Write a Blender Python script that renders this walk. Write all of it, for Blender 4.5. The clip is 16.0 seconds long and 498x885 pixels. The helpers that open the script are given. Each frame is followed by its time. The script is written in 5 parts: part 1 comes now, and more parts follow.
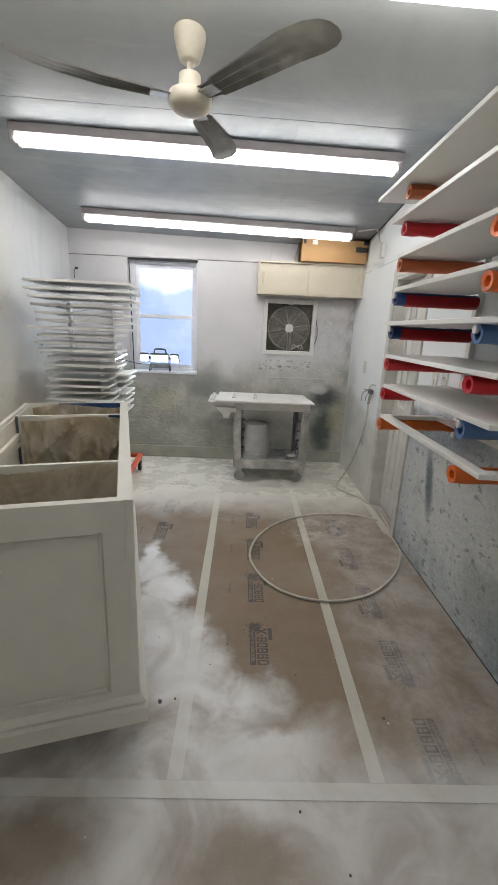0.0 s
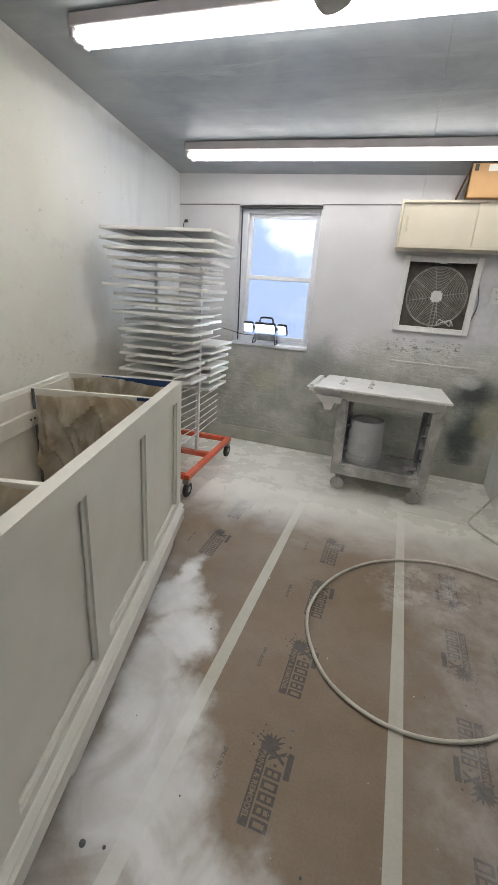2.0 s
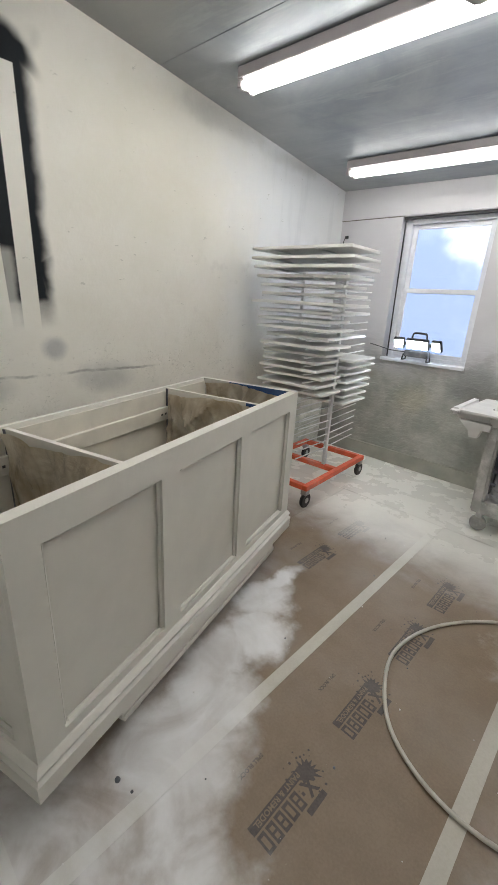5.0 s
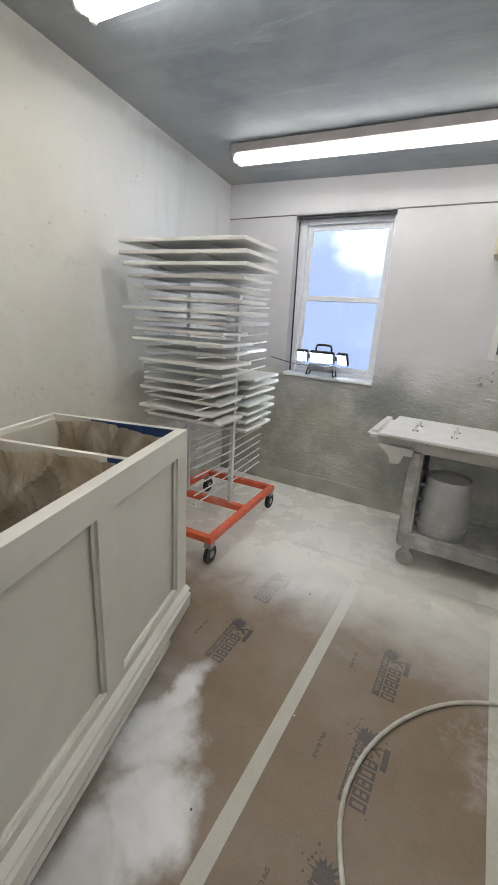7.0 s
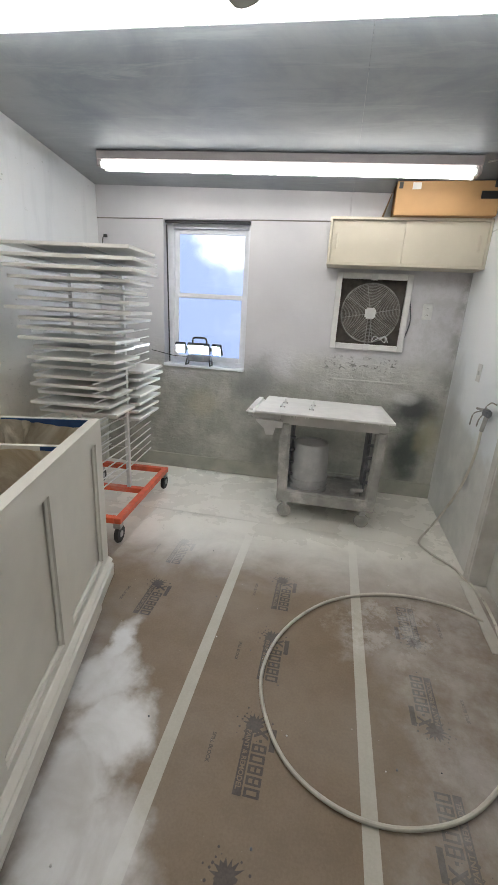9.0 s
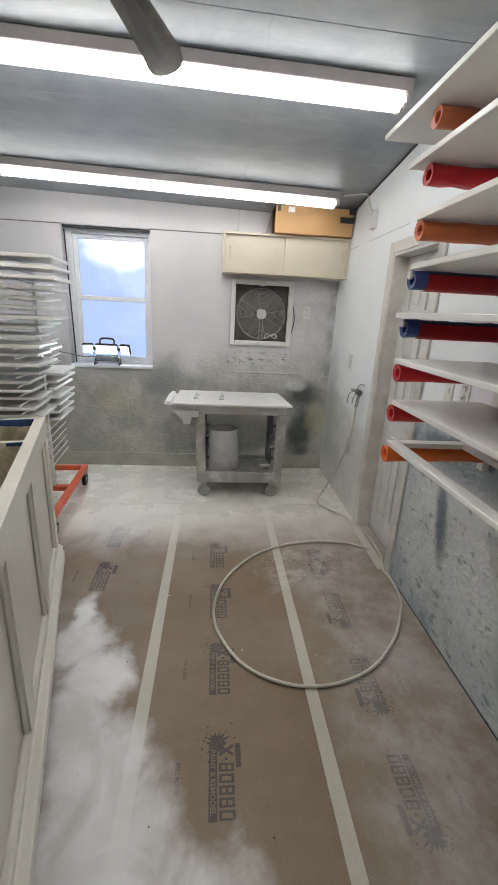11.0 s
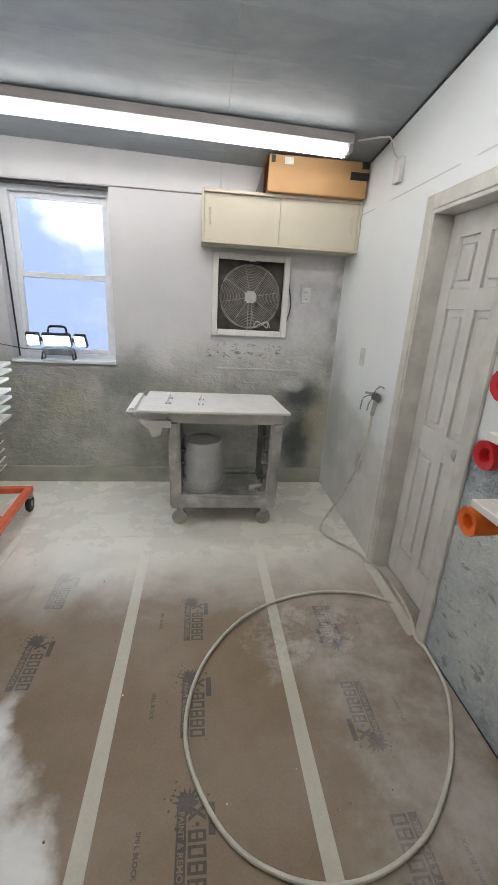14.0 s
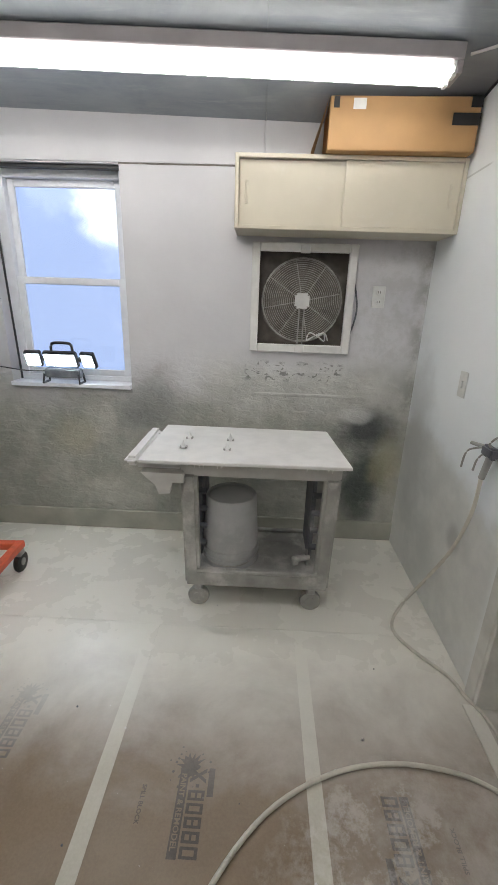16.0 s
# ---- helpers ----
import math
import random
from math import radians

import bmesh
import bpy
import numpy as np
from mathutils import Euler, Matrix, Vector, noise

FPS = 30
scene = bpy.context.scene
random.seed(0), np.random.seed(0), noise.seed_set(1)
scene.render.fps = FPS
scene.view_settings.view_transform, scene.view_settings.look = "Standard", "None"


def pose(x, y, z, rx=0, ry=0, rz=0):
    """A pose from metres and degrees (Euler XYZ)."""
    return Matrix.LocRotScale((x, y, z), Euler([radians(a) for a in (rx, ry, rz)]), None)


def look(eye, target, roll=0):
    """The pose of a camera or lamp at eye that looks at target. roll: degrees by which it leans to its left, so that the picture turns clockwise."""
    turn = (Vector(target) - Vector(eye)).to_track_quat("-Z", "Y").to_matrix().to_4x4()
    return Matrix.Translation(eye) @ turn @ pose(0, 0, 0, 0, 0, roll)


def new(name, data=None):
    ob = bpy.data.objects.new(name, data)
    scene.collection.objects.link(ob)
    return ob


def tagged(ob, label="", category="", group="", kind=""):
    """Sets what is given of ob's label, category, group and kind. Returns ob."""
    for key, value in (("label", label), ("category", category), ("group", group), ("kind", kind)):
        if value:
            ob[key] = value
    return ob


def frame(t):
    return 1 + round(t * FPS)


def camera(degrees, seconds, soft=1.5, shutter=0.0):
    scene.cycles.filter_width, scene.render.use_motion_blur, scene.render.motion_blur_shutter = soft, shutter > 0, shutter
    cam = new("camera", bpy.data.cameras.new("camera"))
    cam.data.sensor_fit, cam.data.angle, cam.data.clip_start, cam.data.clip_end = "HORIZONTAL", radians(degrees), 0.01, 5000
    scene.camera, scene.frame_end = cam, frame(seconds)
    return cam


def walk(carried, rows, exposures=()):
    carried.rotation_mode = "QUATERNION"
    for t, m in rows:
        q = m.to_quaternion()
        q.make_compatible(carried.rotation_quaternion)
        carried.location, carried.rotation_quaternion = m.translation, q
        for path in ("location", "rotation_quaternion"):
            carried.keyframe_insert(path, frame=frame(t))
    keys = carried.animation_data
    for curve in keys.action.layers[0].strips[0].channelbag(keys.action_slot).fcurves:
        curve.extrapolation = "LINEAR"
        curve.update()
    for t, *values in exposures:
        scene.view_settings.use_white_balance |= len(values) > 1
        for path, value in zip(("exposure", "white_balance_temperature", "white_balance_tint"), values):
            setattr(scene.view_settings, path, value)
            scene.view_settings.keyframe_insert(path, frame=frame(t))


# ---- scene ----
cam = camera(62.6, 16.0)
PATH = [
    (0, (0.256, 0.244, 1.492), (0.305, 2.171, 0.958), 2.5),
    (0.5, (0.325, 0.483, 1.48), (0.228, 2.408, 0.948), 1.7),
    (1, (0.39, 0.709, 1.47), (0.156, 2.615, 0.91), 1.7),
    (1.5, (0.467, 0.897, 1.476), (0.152, 2.77, 0.851), 2.9),
    (2, (0.541, 1.074, 1.45), (-0.058, 2.854, 0.762), 4.1),
    (2.5, (0.687, 1.145, 1.433), (-0.333, 2.701, 0.7), 4.5),
    (3, (0.763, 1.143, 1.426), (-0.644, 2.373, 0.714), 3.8),
    (3.5, (0.767, 1.092, 1.432), (-0.865, 2.038, 0.768), 3.9),
    (4, (0.789, 1.097, 1.434), (-0.844, 2.056, 0.791), 3.8),
    (4.5, (0.827, 1.16, 1.435), (-0.645, 2.347, 0.784), 3.1),
    (5, (0.812, 1.201, 1.456), (-0.472, 2.581, 0.788), 3.2),
    (5.2, (0.773, 1.224, 1.444), (-0.437, 2.67, 0.779), 3.3),
    (7.5, (0.462, 1.789, 1.439), (-0.417, 3.486, 0.85), 3.2),
    (8, (0.487, 1.728, 1.44), (-0.286, 3.475, 0.847), 3.1),
    (8.5, (0.468, 1.503, 1.472), (-0.1, 3.315, 0.844), 3.4),
    (9, (0.503, 1.341, 1.494), (0.152, 3.211, 0.878), 3.2),
    (9.5, (0.562, 1.185, 1.533), (0.358, 3.081, 0.931), 3.0),
    (9.9, (0.547, 1.065, 1.506), (0.405, 2.972, 0.921), 2.5),
    (10, (0.531, 1.046, 1.523), (0.416, 2.953, 0.929), 2.7),
    (10.2, (0.483, 0.989, 1.538), (0.443, 2.897, 0.941), 2.8),
    (12.3, (0.254, 0.904, 1.509), (0.521, 2.78, 0.87), 3.3),
    (12.5, (0.284, 0.964, 1.495), (0.518, 2.851, 0.877), 3.1),
    (13, (0.35, 1.162, 1.523), (0.514, 3.058, 0.91), 2.6),
    (13.5, (0.369, 1.376, 1.486), (0.538, 3.265, 0.854), 2.8),
    (14, (0.39, 1.637, 1.48), (0.634, 3.514, 0.833), 3.3),
    (14.5, (0.448, 1.755, 1.479), (0.589, 3.642, 0.83), 2.3),
    (15, (0.529, 1.85, 1.476), (0.503, 3.742, 0.829), 1.4),
    (15.5, (0.54, 2.072, 1.479), (0.47, 3.968, 0.847), 1.6),
    (16, (0.552, 2.422, 1.499), (0.501, 4.314, 0.853), 1.9),
]
walk(cam, [(t, look(eye, target, roll)) for t, eye, target, roll in PATH], [(0.0, 0.14), (2.5, 0.16), (3.3, 0.34), (4.0, 0.46), (4.6, 0.34), (5.2, 0.17), (8.5, 0.1), (15.0, 0.12), (16.0, 0.02)])

# ---- light ----
world = bpy.data.worlds.new("sky")
scene.world = world
world.use_nodes = True
sky = world.node_tree.nodes.new("ShaderNodeTexSky")
sky.sky_type, sky.sun_disc, sky.sun_elevation, sky.sun_rotation = "NISHITA", False, radians(40), radians(150)
world.node_tree.links.new(sky.outputs[0], world.node_tree.nodes["Background"].inputs[0])
world.node_tree.nodes["Background"].inputs[1].default_value = 0.12
sun = new("sun", bpy.data.lights.new("sun", "SUN"))
sun.data.energy, sun.data.angle, sun.data.color = 2.5, radians(0.5), (1, 0.95, 0.88)
sun.matrix_world = look((5, -8, 8), (0, 0, 0))
WORKLIGHT = 45.0
OUTSIDE = 2.1

# ---- room in numbers ----
XW, XE, YN, YS = -1.58, 1.46, 4.89, -1.1
WIN = (-0.985, -0.245, 0.995, 2.165)
VENT = (0.482, 1.032, 1.245, 1.80)
DOOR = (3.10, 3.67, 1.93)


def ceil_z(x, y):
    """The ceiling falls a little towards the window wall and to the east."""
    return 2.412 + 0.118 * (YN - y) - 0.023 * (x - XW)


# ---- node arithmetic ----
class Sock:
    """A socket with arithmetic."""

    def __init__(self, tree, out):
        self.tree, self.out = tree, out

    def op(self, kind, *others, clamp=False):
        n = self.tree.nodes.new("ShaderNodeMath")
        n.operation, n.use_clamp = kind, clamp
        for i, v in enumerate((self, *others)):
            if isinstance(v, Sock):
                self.tree.links.new(v.out, n.inputs[i])
            else:
                n.inputs[i].default_value = v
        return Sock(self.tree, n.outputs[0])

    def __add__(self, v): return self.op("ADD", v)
    def __radd__(self, v): return self.op("ADD", v)
    def __sub__(self, v): return self.op("SUBTRACT", v)
    def __mul__(self, v): return self.op("MULTIPLY", v)
    def __rmul__(self, v): return self.op("MULTIPLY", v)
    def __truediv__(self, v): return self.op("DIVIDE", v)
    def max(self, v): return self.op("MAXIMUM", v)
    def min(self, v): return self.op("MINIMUM", v)

    def ramp(self, a, b):
        """0 at a to 1 at b, smooth."""
        n = self.tree.nodes.new("ShaderNodeMapRange")
        n.interpolation_type = "SMOOTHSTEP"
        self.tree.links.new(self.out, n.inputs[0])
        flip = a > b
        for i, v in zip((1, 2, 3, 4), (min(a, b), max(a, b), 1.0 if flip else 0.0, 0.0 if flip else 1.0)):
            n.inputs[i].default_value = v
        return Sock(self.tree, n.outputs[0])


class Mat:
    def __init__(self, name, rough=0.6, metal=0.0, spec=0.5):
        self.m = bpy.data.materials.new(name)
        self.m.use_nodes = True
        self.tree = self.m.node_tree
        self.bsdf = self.tree.nodes["Principled BSDF"]
        self.bsdf.inputs["Roughness"].default_value = rough
        self.bsdf.inputs["Metallic"].default_value = metal
        self.bsdf.inputs["Specular IOR Level"].default_value = spec
        self.geo = self.tree.nodes.new("ShaderNodeNewGeometry")
        sep = self.tree.nodes.new("ShaderNodeSeparateXYZ")
        self.tree.links.new(self.geo.outputs["Position"], sep.inputs[0])
        self.x, self.y, self.z = (Sock(self.tree, sep.outputs[i]) for i in range(3))

    def noise(self, scale, detail=4.0, rough=0.55, stretch=(1, 1, 1), shift=0.0, distort=0.0):
        mp = self.tree.nodes.new("ShaderNodeMapping")
        mp.inputs["Scale"].default_value = stretch
        mp.inputs["Location"].default_value = (shift, shift * 0.7, shift * 1.3)
        self.tree.links.new(self.geo.outputs["Position"], mp.inputs[0])
        n = self.tree.nodes.new("ShaderNodeTexNoise")
        for k, v in (("Scale", scale), ("Detail", detail), ("Roughness", rough), ("Distortion", distort)):
            n.inputs[k].default_value = v
        self.tree.links.new(mp.outputs[0], n.inputs["Vector"])
        return Sock(self.tree, n.outputs["Fac"])

    def mix(self, fac, a, b):
        n = self.tree.nodes.new("ShaderNodeMix")
        n.data_type = "RGBA"
        for s, v in ((0, fac), (6, a), (7, b)):
            if isinstance(v, Sock):
                self.tree.links.new(v.out, n.inputs[s])
            else:
                n.inputs[s].default_value = (*v, 1) if isinstance(v, tuple) else v
        return Sock(self.tree, n.outputs[2])

    def color(self, c):
        if isinstance(c, Sock):
            self.tree.links.new(c.out, self.bsdf.inputs["Base Color"])
        else:
            self.bsdf.inputs["Base Color"].default_value = (*c, 1)
        return self

    def rough(self, s):
        self.tree.links.new(s.out, self.bsdf.inputs["Roughness"])
        return self

    def bump(self, h, strength=0.3, dist=0.005):
        b = self.tree.nodes.new("ShaderNodeBump")
        b.inputs["Strength"].default_value, b.inputs["Distance"].default_value = strength, dist
        self.tree.links.new(h.out, b.inputs["Height"])
        self.tree.links.new(b.outputs[0], self.bsdf.inputs["Normal"])
        return self

    def blob(self, a, b, ca, cb, ra, rb, wobble, soft=0.6):
        """1 inside a soft, uneven patch round (ca, cb)."""
        da, db = (a - ca) / ra, (b - cb) / rb
        d = (da * da + db * db).op("SQRT") + wobble
        return d.ramp(1 + soft * 0.5, 1 - soft * 0.5)

    def box(self, a, b, a0, a1, b0, b1, soft, wob=None):
        """1 inside a rectangle with soft edges."""
        if wob is not None:
            a, b = a + wob, b + wob
        return a.ramp(a0 - soft, a0 + soft) * a.ramp(a1 + soft, a1 - soft) * b.ramp(b0 - soft, b0 + soft) * b.ramp(b1 + soft, b1 - soft)


def plain(name, c, rough=0.5, metal=0.0, grain=0.12, scale=25.0, bump=0.0, dust=None):
    """A paint, plastic or metal with a little wear."""
    m = Mat(name, rough, metal)
    n = m.noise(scale, 5) * 0.6 + m.noise(scale * 0.17, 3, shift=3.1) * 0.4
    dark = tuple(v * (1 - 1.6 * grain) for v in c)
    light = tuple(min(1, v * (1 + grain)) for v in c)
    col = m.mix(n.ramp(0.3, 0.7), dark, light)
    if dust:
        col = m.mix(m.noise(6, 6, 0.65, shift=9.0).ramp(*dust[1]), col, dust[0])
    m.color(col)
    m.rough(n * 0.25 + (rough - 0.12))
    if bump:
        m.bump(m.noise(scale * 3, 4), bump, 0.002)
    return m.m


def glow(name, c, strength):
    m = Mat(name)
    m.color((0.8, 0.8, 0.8))
    m.bsdf.inputs["Emission Color"].default_value = (*c, 1)
    m.bsdf.inputs["Emission Strength"].default_value = strength
    return m.m


# ---- surfaces of the room ----
def floor_material(name, c0, c1, rough, cover=1.0, scale=9.0):
    """Board, tape or ink under drifts of dry white overspray."""
    m = Mat(name, rough)
    w = (m.noise(2.6, 6, 0.62, distort=0.4) - 0.5) * 1.5
    w2 = (m.noise(7.5, 6, 0.65, shift=5.0) - 0.5) * 1.1
    wx = m.x + (m.noise(3.4, 5, 0.55, shift=21.0) - 0.5) * 0.24 + (m.noise(11, 4, 0.6, shift=31.0) - 0.5) * 0.10
    wy = m.y + (m.noise(3.0, 5, 0.55, shift=27.0) - 0.5) * 0.24 + (m.noise(10, 4, 0.6, shift=35.0) - 0.5) * 0.10
    smoke = m.noise(3.6, 6, 0.55, shift=11.0, distort=1.1).ramp(0.3, 0.66)
    far = (m.y + w * 0.4 + w2 * 0.12).ramp(3.15, 3.95) * 0.95
    drift = m.blob(wx, wy, -0.31, 2.74, 0.06, 0.17, w * 0.2, 1.1)
    drift = drift.max(m.blob(wx, wy, -0.27, 2.54, 0.12, 0.17, w * 0.35 + w2 * 0.2, 0.8) * (smoke * 0.2 + 0.8))
    drift = drift.max(m.blob(wx, wy, -0.14, 2.36, 0.17, 0.14, w * 0.35 + w2 * 0.25, 0.7) * (smoke * 0.2 + 0.8))
    drift = drift.max(m.blob(wx, wy, -0.20, 2.16, 0.13, 0.18, w * 0.4 + w2 * 0.25, 0.9) * (smoke * 0.35 + 0.65))
    drift = drift.max(m.blob(wx, wy, -0.06, 1.98, 0.16, 0.17, w * 0.4 + w2 * 0.25, 0.8) * (smoke * 0.35 + 0.62))
    drift = drift.max(m.blob(wx, wy, 0.0, 1.76, 0.23, 0.21, w * 0.5 + w2 * 0.3, 0.9) * (smoke * 0.45 + 0.5))
    drift = drift.max(m.blob(wx, wy, 0.24, 1.60, 0.24, 0.16, w * 0.6 + w2 * 0.3, 0.9) * (smoke * 0.5 + 0.42))
    near = (wy + w * 0.12).ramp(1.66, 1.42) * (wx + w * 0.1).ramp(0.95, 0.45) * (smoke * 0.42 + 0.42)
    near = near.max((wy + w * 0.1).ramp(1.5, 1.25) * (smoke * 0.35 + 0.34))
    near = near.max(m.blob(wx, wy, -0.55, 1.9, 0.35, 0.9, w * 0.5, 1.2) * (smoke * 0.3 + 0.2))
    east = m.x.ramp(0.72, 1.0) * (m.noise(4.0, 7, 0.7, shift=2.0).ramp(0.3, 0.72) * 0.34 + 0.08)
    east = east.max(m.blob(m.x, m.y, 0.98, 3.15, 0.26, 0.26, w + w2 * 1.4, 0.9) * m.noise(9, 7, 0.75).ramp(0.38, 0.6) * 0.4)
    haze = m.noise(1.7, 5, shift=8.0).ramp(0.35, 0.8) * 0.1
    p = (far.max(drift).max(near).max(east).max(haze) * cover).min(1.0)
    grain = m.noise(scale, 6, 0.6) * 0.5 + m.noise(scale * 12, 3, 0.7) * 0.5
    base = m.mix(grain.ramp(0.35, 0.65), c0, c1)
    dusty = m.mix(m.noise(6, 6, 0.65, shift=13.0).ramp(0.3, 0.7), (0.83, 0.825, 0.82), (0.90, 0.90, 0.90))
    dusty = m.mix(far, dusty, (0.87, 0.85, 0.775))
    col = m.mix(p, base, dusty)
    # bare brown board, with the cabinet's shade on the near floor painted in
    bare_shade = m.blob(wx, wy, 0.30, 1.05, 0.22, 0.13, w * 0.6, 1.1).max(m.blob(wx, wy, -0.32, 1.08, 0.20, 0.12, w * 0.6, 1.2))
    bare_shade = bare_shade.max(m.blob(wx, wy, -0.92, 1.05, 0.32, 0.14, w * 0.6, 1.2)).max(m.blob(wx, wy, 0.43, 1.53, 0.12, 0.05, w * 0.5, 1.2) * 0.7)
    col = m.mix(bare_shade * 0.75, col, base)
    speck = m.noise(85, 2, 0.5, shift=4.0).ramp(0.76, 0.79)
    m.color(m.mix(speck * 0.7, col, (0.78, 0.77, 0.74)))
    m.rough((p * -0.06 - far * 0.18 + rough + (m.noise(5, 4, shift=1.0) - 0.5) * 0.25))
    m.bump(m.noise(9, 4) * 0.2 + p * 0.4 + m.noise(3.0, 3) * 0.6, 0.15, 0.004)
    return m.m


BOARD = floor_material("brown_floor_board", (0.215, 0.155, 0.098), (0.258, 0.189, 0.122), 0.5)
TAPE = floor_material("pale_floor_tape", (0.52, 0.49, 0.41), (0.58, 0.55, 0.47), 0.5, 0.92)
INK = floor_material("faded_ink", (0.075, 0.06, 0.05), (0.12, 0.095, 0.08), 0.6, 0.92)
INK2 = floor_material("faint_ink", (0.085, 0.065, 0.052), (0.115, 0.09, 0.072), 0.6, 0.85)


def west_wall():
    m = Mat("west_wall_paint", 0.55, spec=0.3)
    w = (m.noise(3, 6, 0.6) - 0.5)
    wb = (m.noise(5, 2, 0.4, shift=5) - 0.5)
    f = m.noise(30, 4)
    col = m.mix(m.noise(1.4, 6, 0.6, shift=2).ramp(0.3, 0.75), (0.80, 0.775, 0.69), (0.88, 0.86, 0.79))
    # bluish window light on the far upper wall, put into the paint colour
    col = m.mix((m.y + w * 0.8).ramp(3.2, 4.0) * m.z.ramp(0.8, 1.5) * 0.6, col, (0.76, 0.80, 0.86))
    low = (m.z + w * 0.7).ramp(0.95, 0.3)
    pits = m.noise(40, 7, 0.75, (1, 1, 1.7), distort=0.5).ramp(0.53, 0.7) * m.noise(5, 5, 0.6, shift=19).ramp(0.4, 0.65) * (m.z + w * 0.6).ramp(1.4, 0.9)
    col = m.mix(low * 0.7, col, m.mix(m.noise(9, 6, 0.7, shift=23).ramp(0.35, 0.65), (0.34, 0.35, 0.29), (0.60, 0.59, 0.52)))
    ding = m.noise(16, 3, 0.6, (1, 1, 2.2), shift=41).ramp(0.69, 0.73)
    col = m.mix(ding * 0.45, col, (0.42, 0.41, 0.36))
    col = m.mix(pits * 0.6, col, (0.30, 0.29, 0.24))
    # ochre, grey and blue drifts of old overspray
    col = m.mix(m.blob(m.y, m.z, 2.75, 2.2, 0.5, 0.35, w * 1.6, 1.2) * 0.3, col, (0.72, 0.68, 0.52))
    col = m.mix(m.blob(m.y, m.z, 1.02, 1.12, 0.16, 0.14, w * 1.6, 1.2) * 0.7, col, (0.28, 0.31, 0.33))
    col = m.mix(m.blob(m.y, m.z, 1.22, 0.86, 0.10, 0.13, w * 1.6, 1.2) * 0.7, col, (0.22, 0.25, 0.27))
    col = m.mix(m.blob(m.y, m.z, 1.75, 0.92, 0.14, 0.07, w * 1.6, 1.2) * 0.45, col, (0.34, 0.35, 0.34))
    col = m.mix(m.blob(m.y, m.z, 2.45, 0.93, 0.16, 0.08, w * 1.6, 1.2) * 0.5, col, (0.34, 0.35, 0.34))
    col = m.mix(m.blob(m.y, m.z, 2.135, 1.13, 0.055, 0.055, w * 1.4, 1.1) * 0.6, col, (0.3, 0.31, 0.33))
    col = m.mix(m.blob(m.y, m.z, 3.45, 2.54, 0.30, 0.08, w * 2, 1.2) * 0.5, col, (0.42, 0.42, 0.38))
    col = m.mix(m.blob(m.y, m.z, 4.15, 2.47, 0.30, 0.06, w * 2, 1.2) * 0.5, col, (0.40, 0.40, 0.36))
    run = m.noise(9, 4, 0.6, (1, 1, 0.12), shift=14).ramp(0.52, 0.7) * m.y.ramp(3.3, 3.9) * m.z.ramp(1.2, 1.8)
    col = m.mix(run * 0.15, col, (0.46, 0.48, 0.5))
    mott = m.noise(7, 6, 0.65, shift=17).ramp(0.55, 0.7) * m.y.ramp(2.6, 3.4) * m.z.ramp(2.2, 1.5)
    col = m.mix(mott * 0.2, col, (0.45, 0.44, 0.39))
    # the horizontal crack
    crack = (m.z - 0.985 + w * 0.05).op("ABSOLUTE").ramp(0.012, 0.002) * m.noise(5, 4, shift=6).ramp(0.4, 0.6) * m.box(m.y, m.z, 0.4, 2.75, 0.8, 1.2, 0.1)
    col = m.mix(crack * 0.7, col, (0.2, 0.2, 0.18))
    # black test spray round two masked strips
    ww = (m.noise(7, 3, shift=7) - 0.5) * 0.05

    black = m.box(m.y, m.z, 1.775, 2.145, 1.36, 2.45, 0.035, ww)
    black = black.max(m.box(m.y + wb * 0.2, m.z + wb * 0.22, 1.78, 2.165, 2.36, 2.51, 0.045))
    fade = (m.z + w * 0.35).ramp(1.2, 1.55)
    black = black.max(m.box(m.y, m.z, 1.785, 2.155, 1.24, 1.6, 0.03, ww) * fade)
    black = black.max(m.blob(m.y, m.z, 1.585, 1.735, 0.085, 0.07, wb * 0.9, 0.8))
    black = black.max(m.blob(m.y, m.z - (m.y - 1.6) * 0.35, 1.69, 1.745, 0.12, 0.05, wb * 0.7, 0.8))
    black = black.max(m.blob(m.y, m.z + (m.y - 1.2) * 0.45, 1.20, 1.72, 0.15, 0.085, wb * 1.3, 1.0) * 0.95)
    tw = (m.z - 2.38) * -0.03
    strips = m.box(m.y - tw, m.z, 1.822, 1.906, 1.15, 2.382, 0.003).max(m.box(m.y, m.z, 1.993, 2.081, 1.15, 2.388, 0.003))
    black = black * (strips * -1 + 1)
    black = black * (m.box(m.y, m.z, 1.92, 1.98, 1.1, 1.62, 0.02, ww) * 0.45 * -1 + 1)
    col = m.mix(f.ramp(0.4, 0.8) * 0.12, col, (0.85, 0.84, 0.8))
    m.color(m.mix(black, col, (0.004, 0.007, 0.010)))
    m.rough(m.noise(4, 4) * 0.35 + 0.42)
    m.bump(m.noise(14, 6, 0.65) * 0.6 + m.noise(70, 3) * 0.25 + pits * -0.6 + crack * -1, 0.5, 0.006)
    return m.m


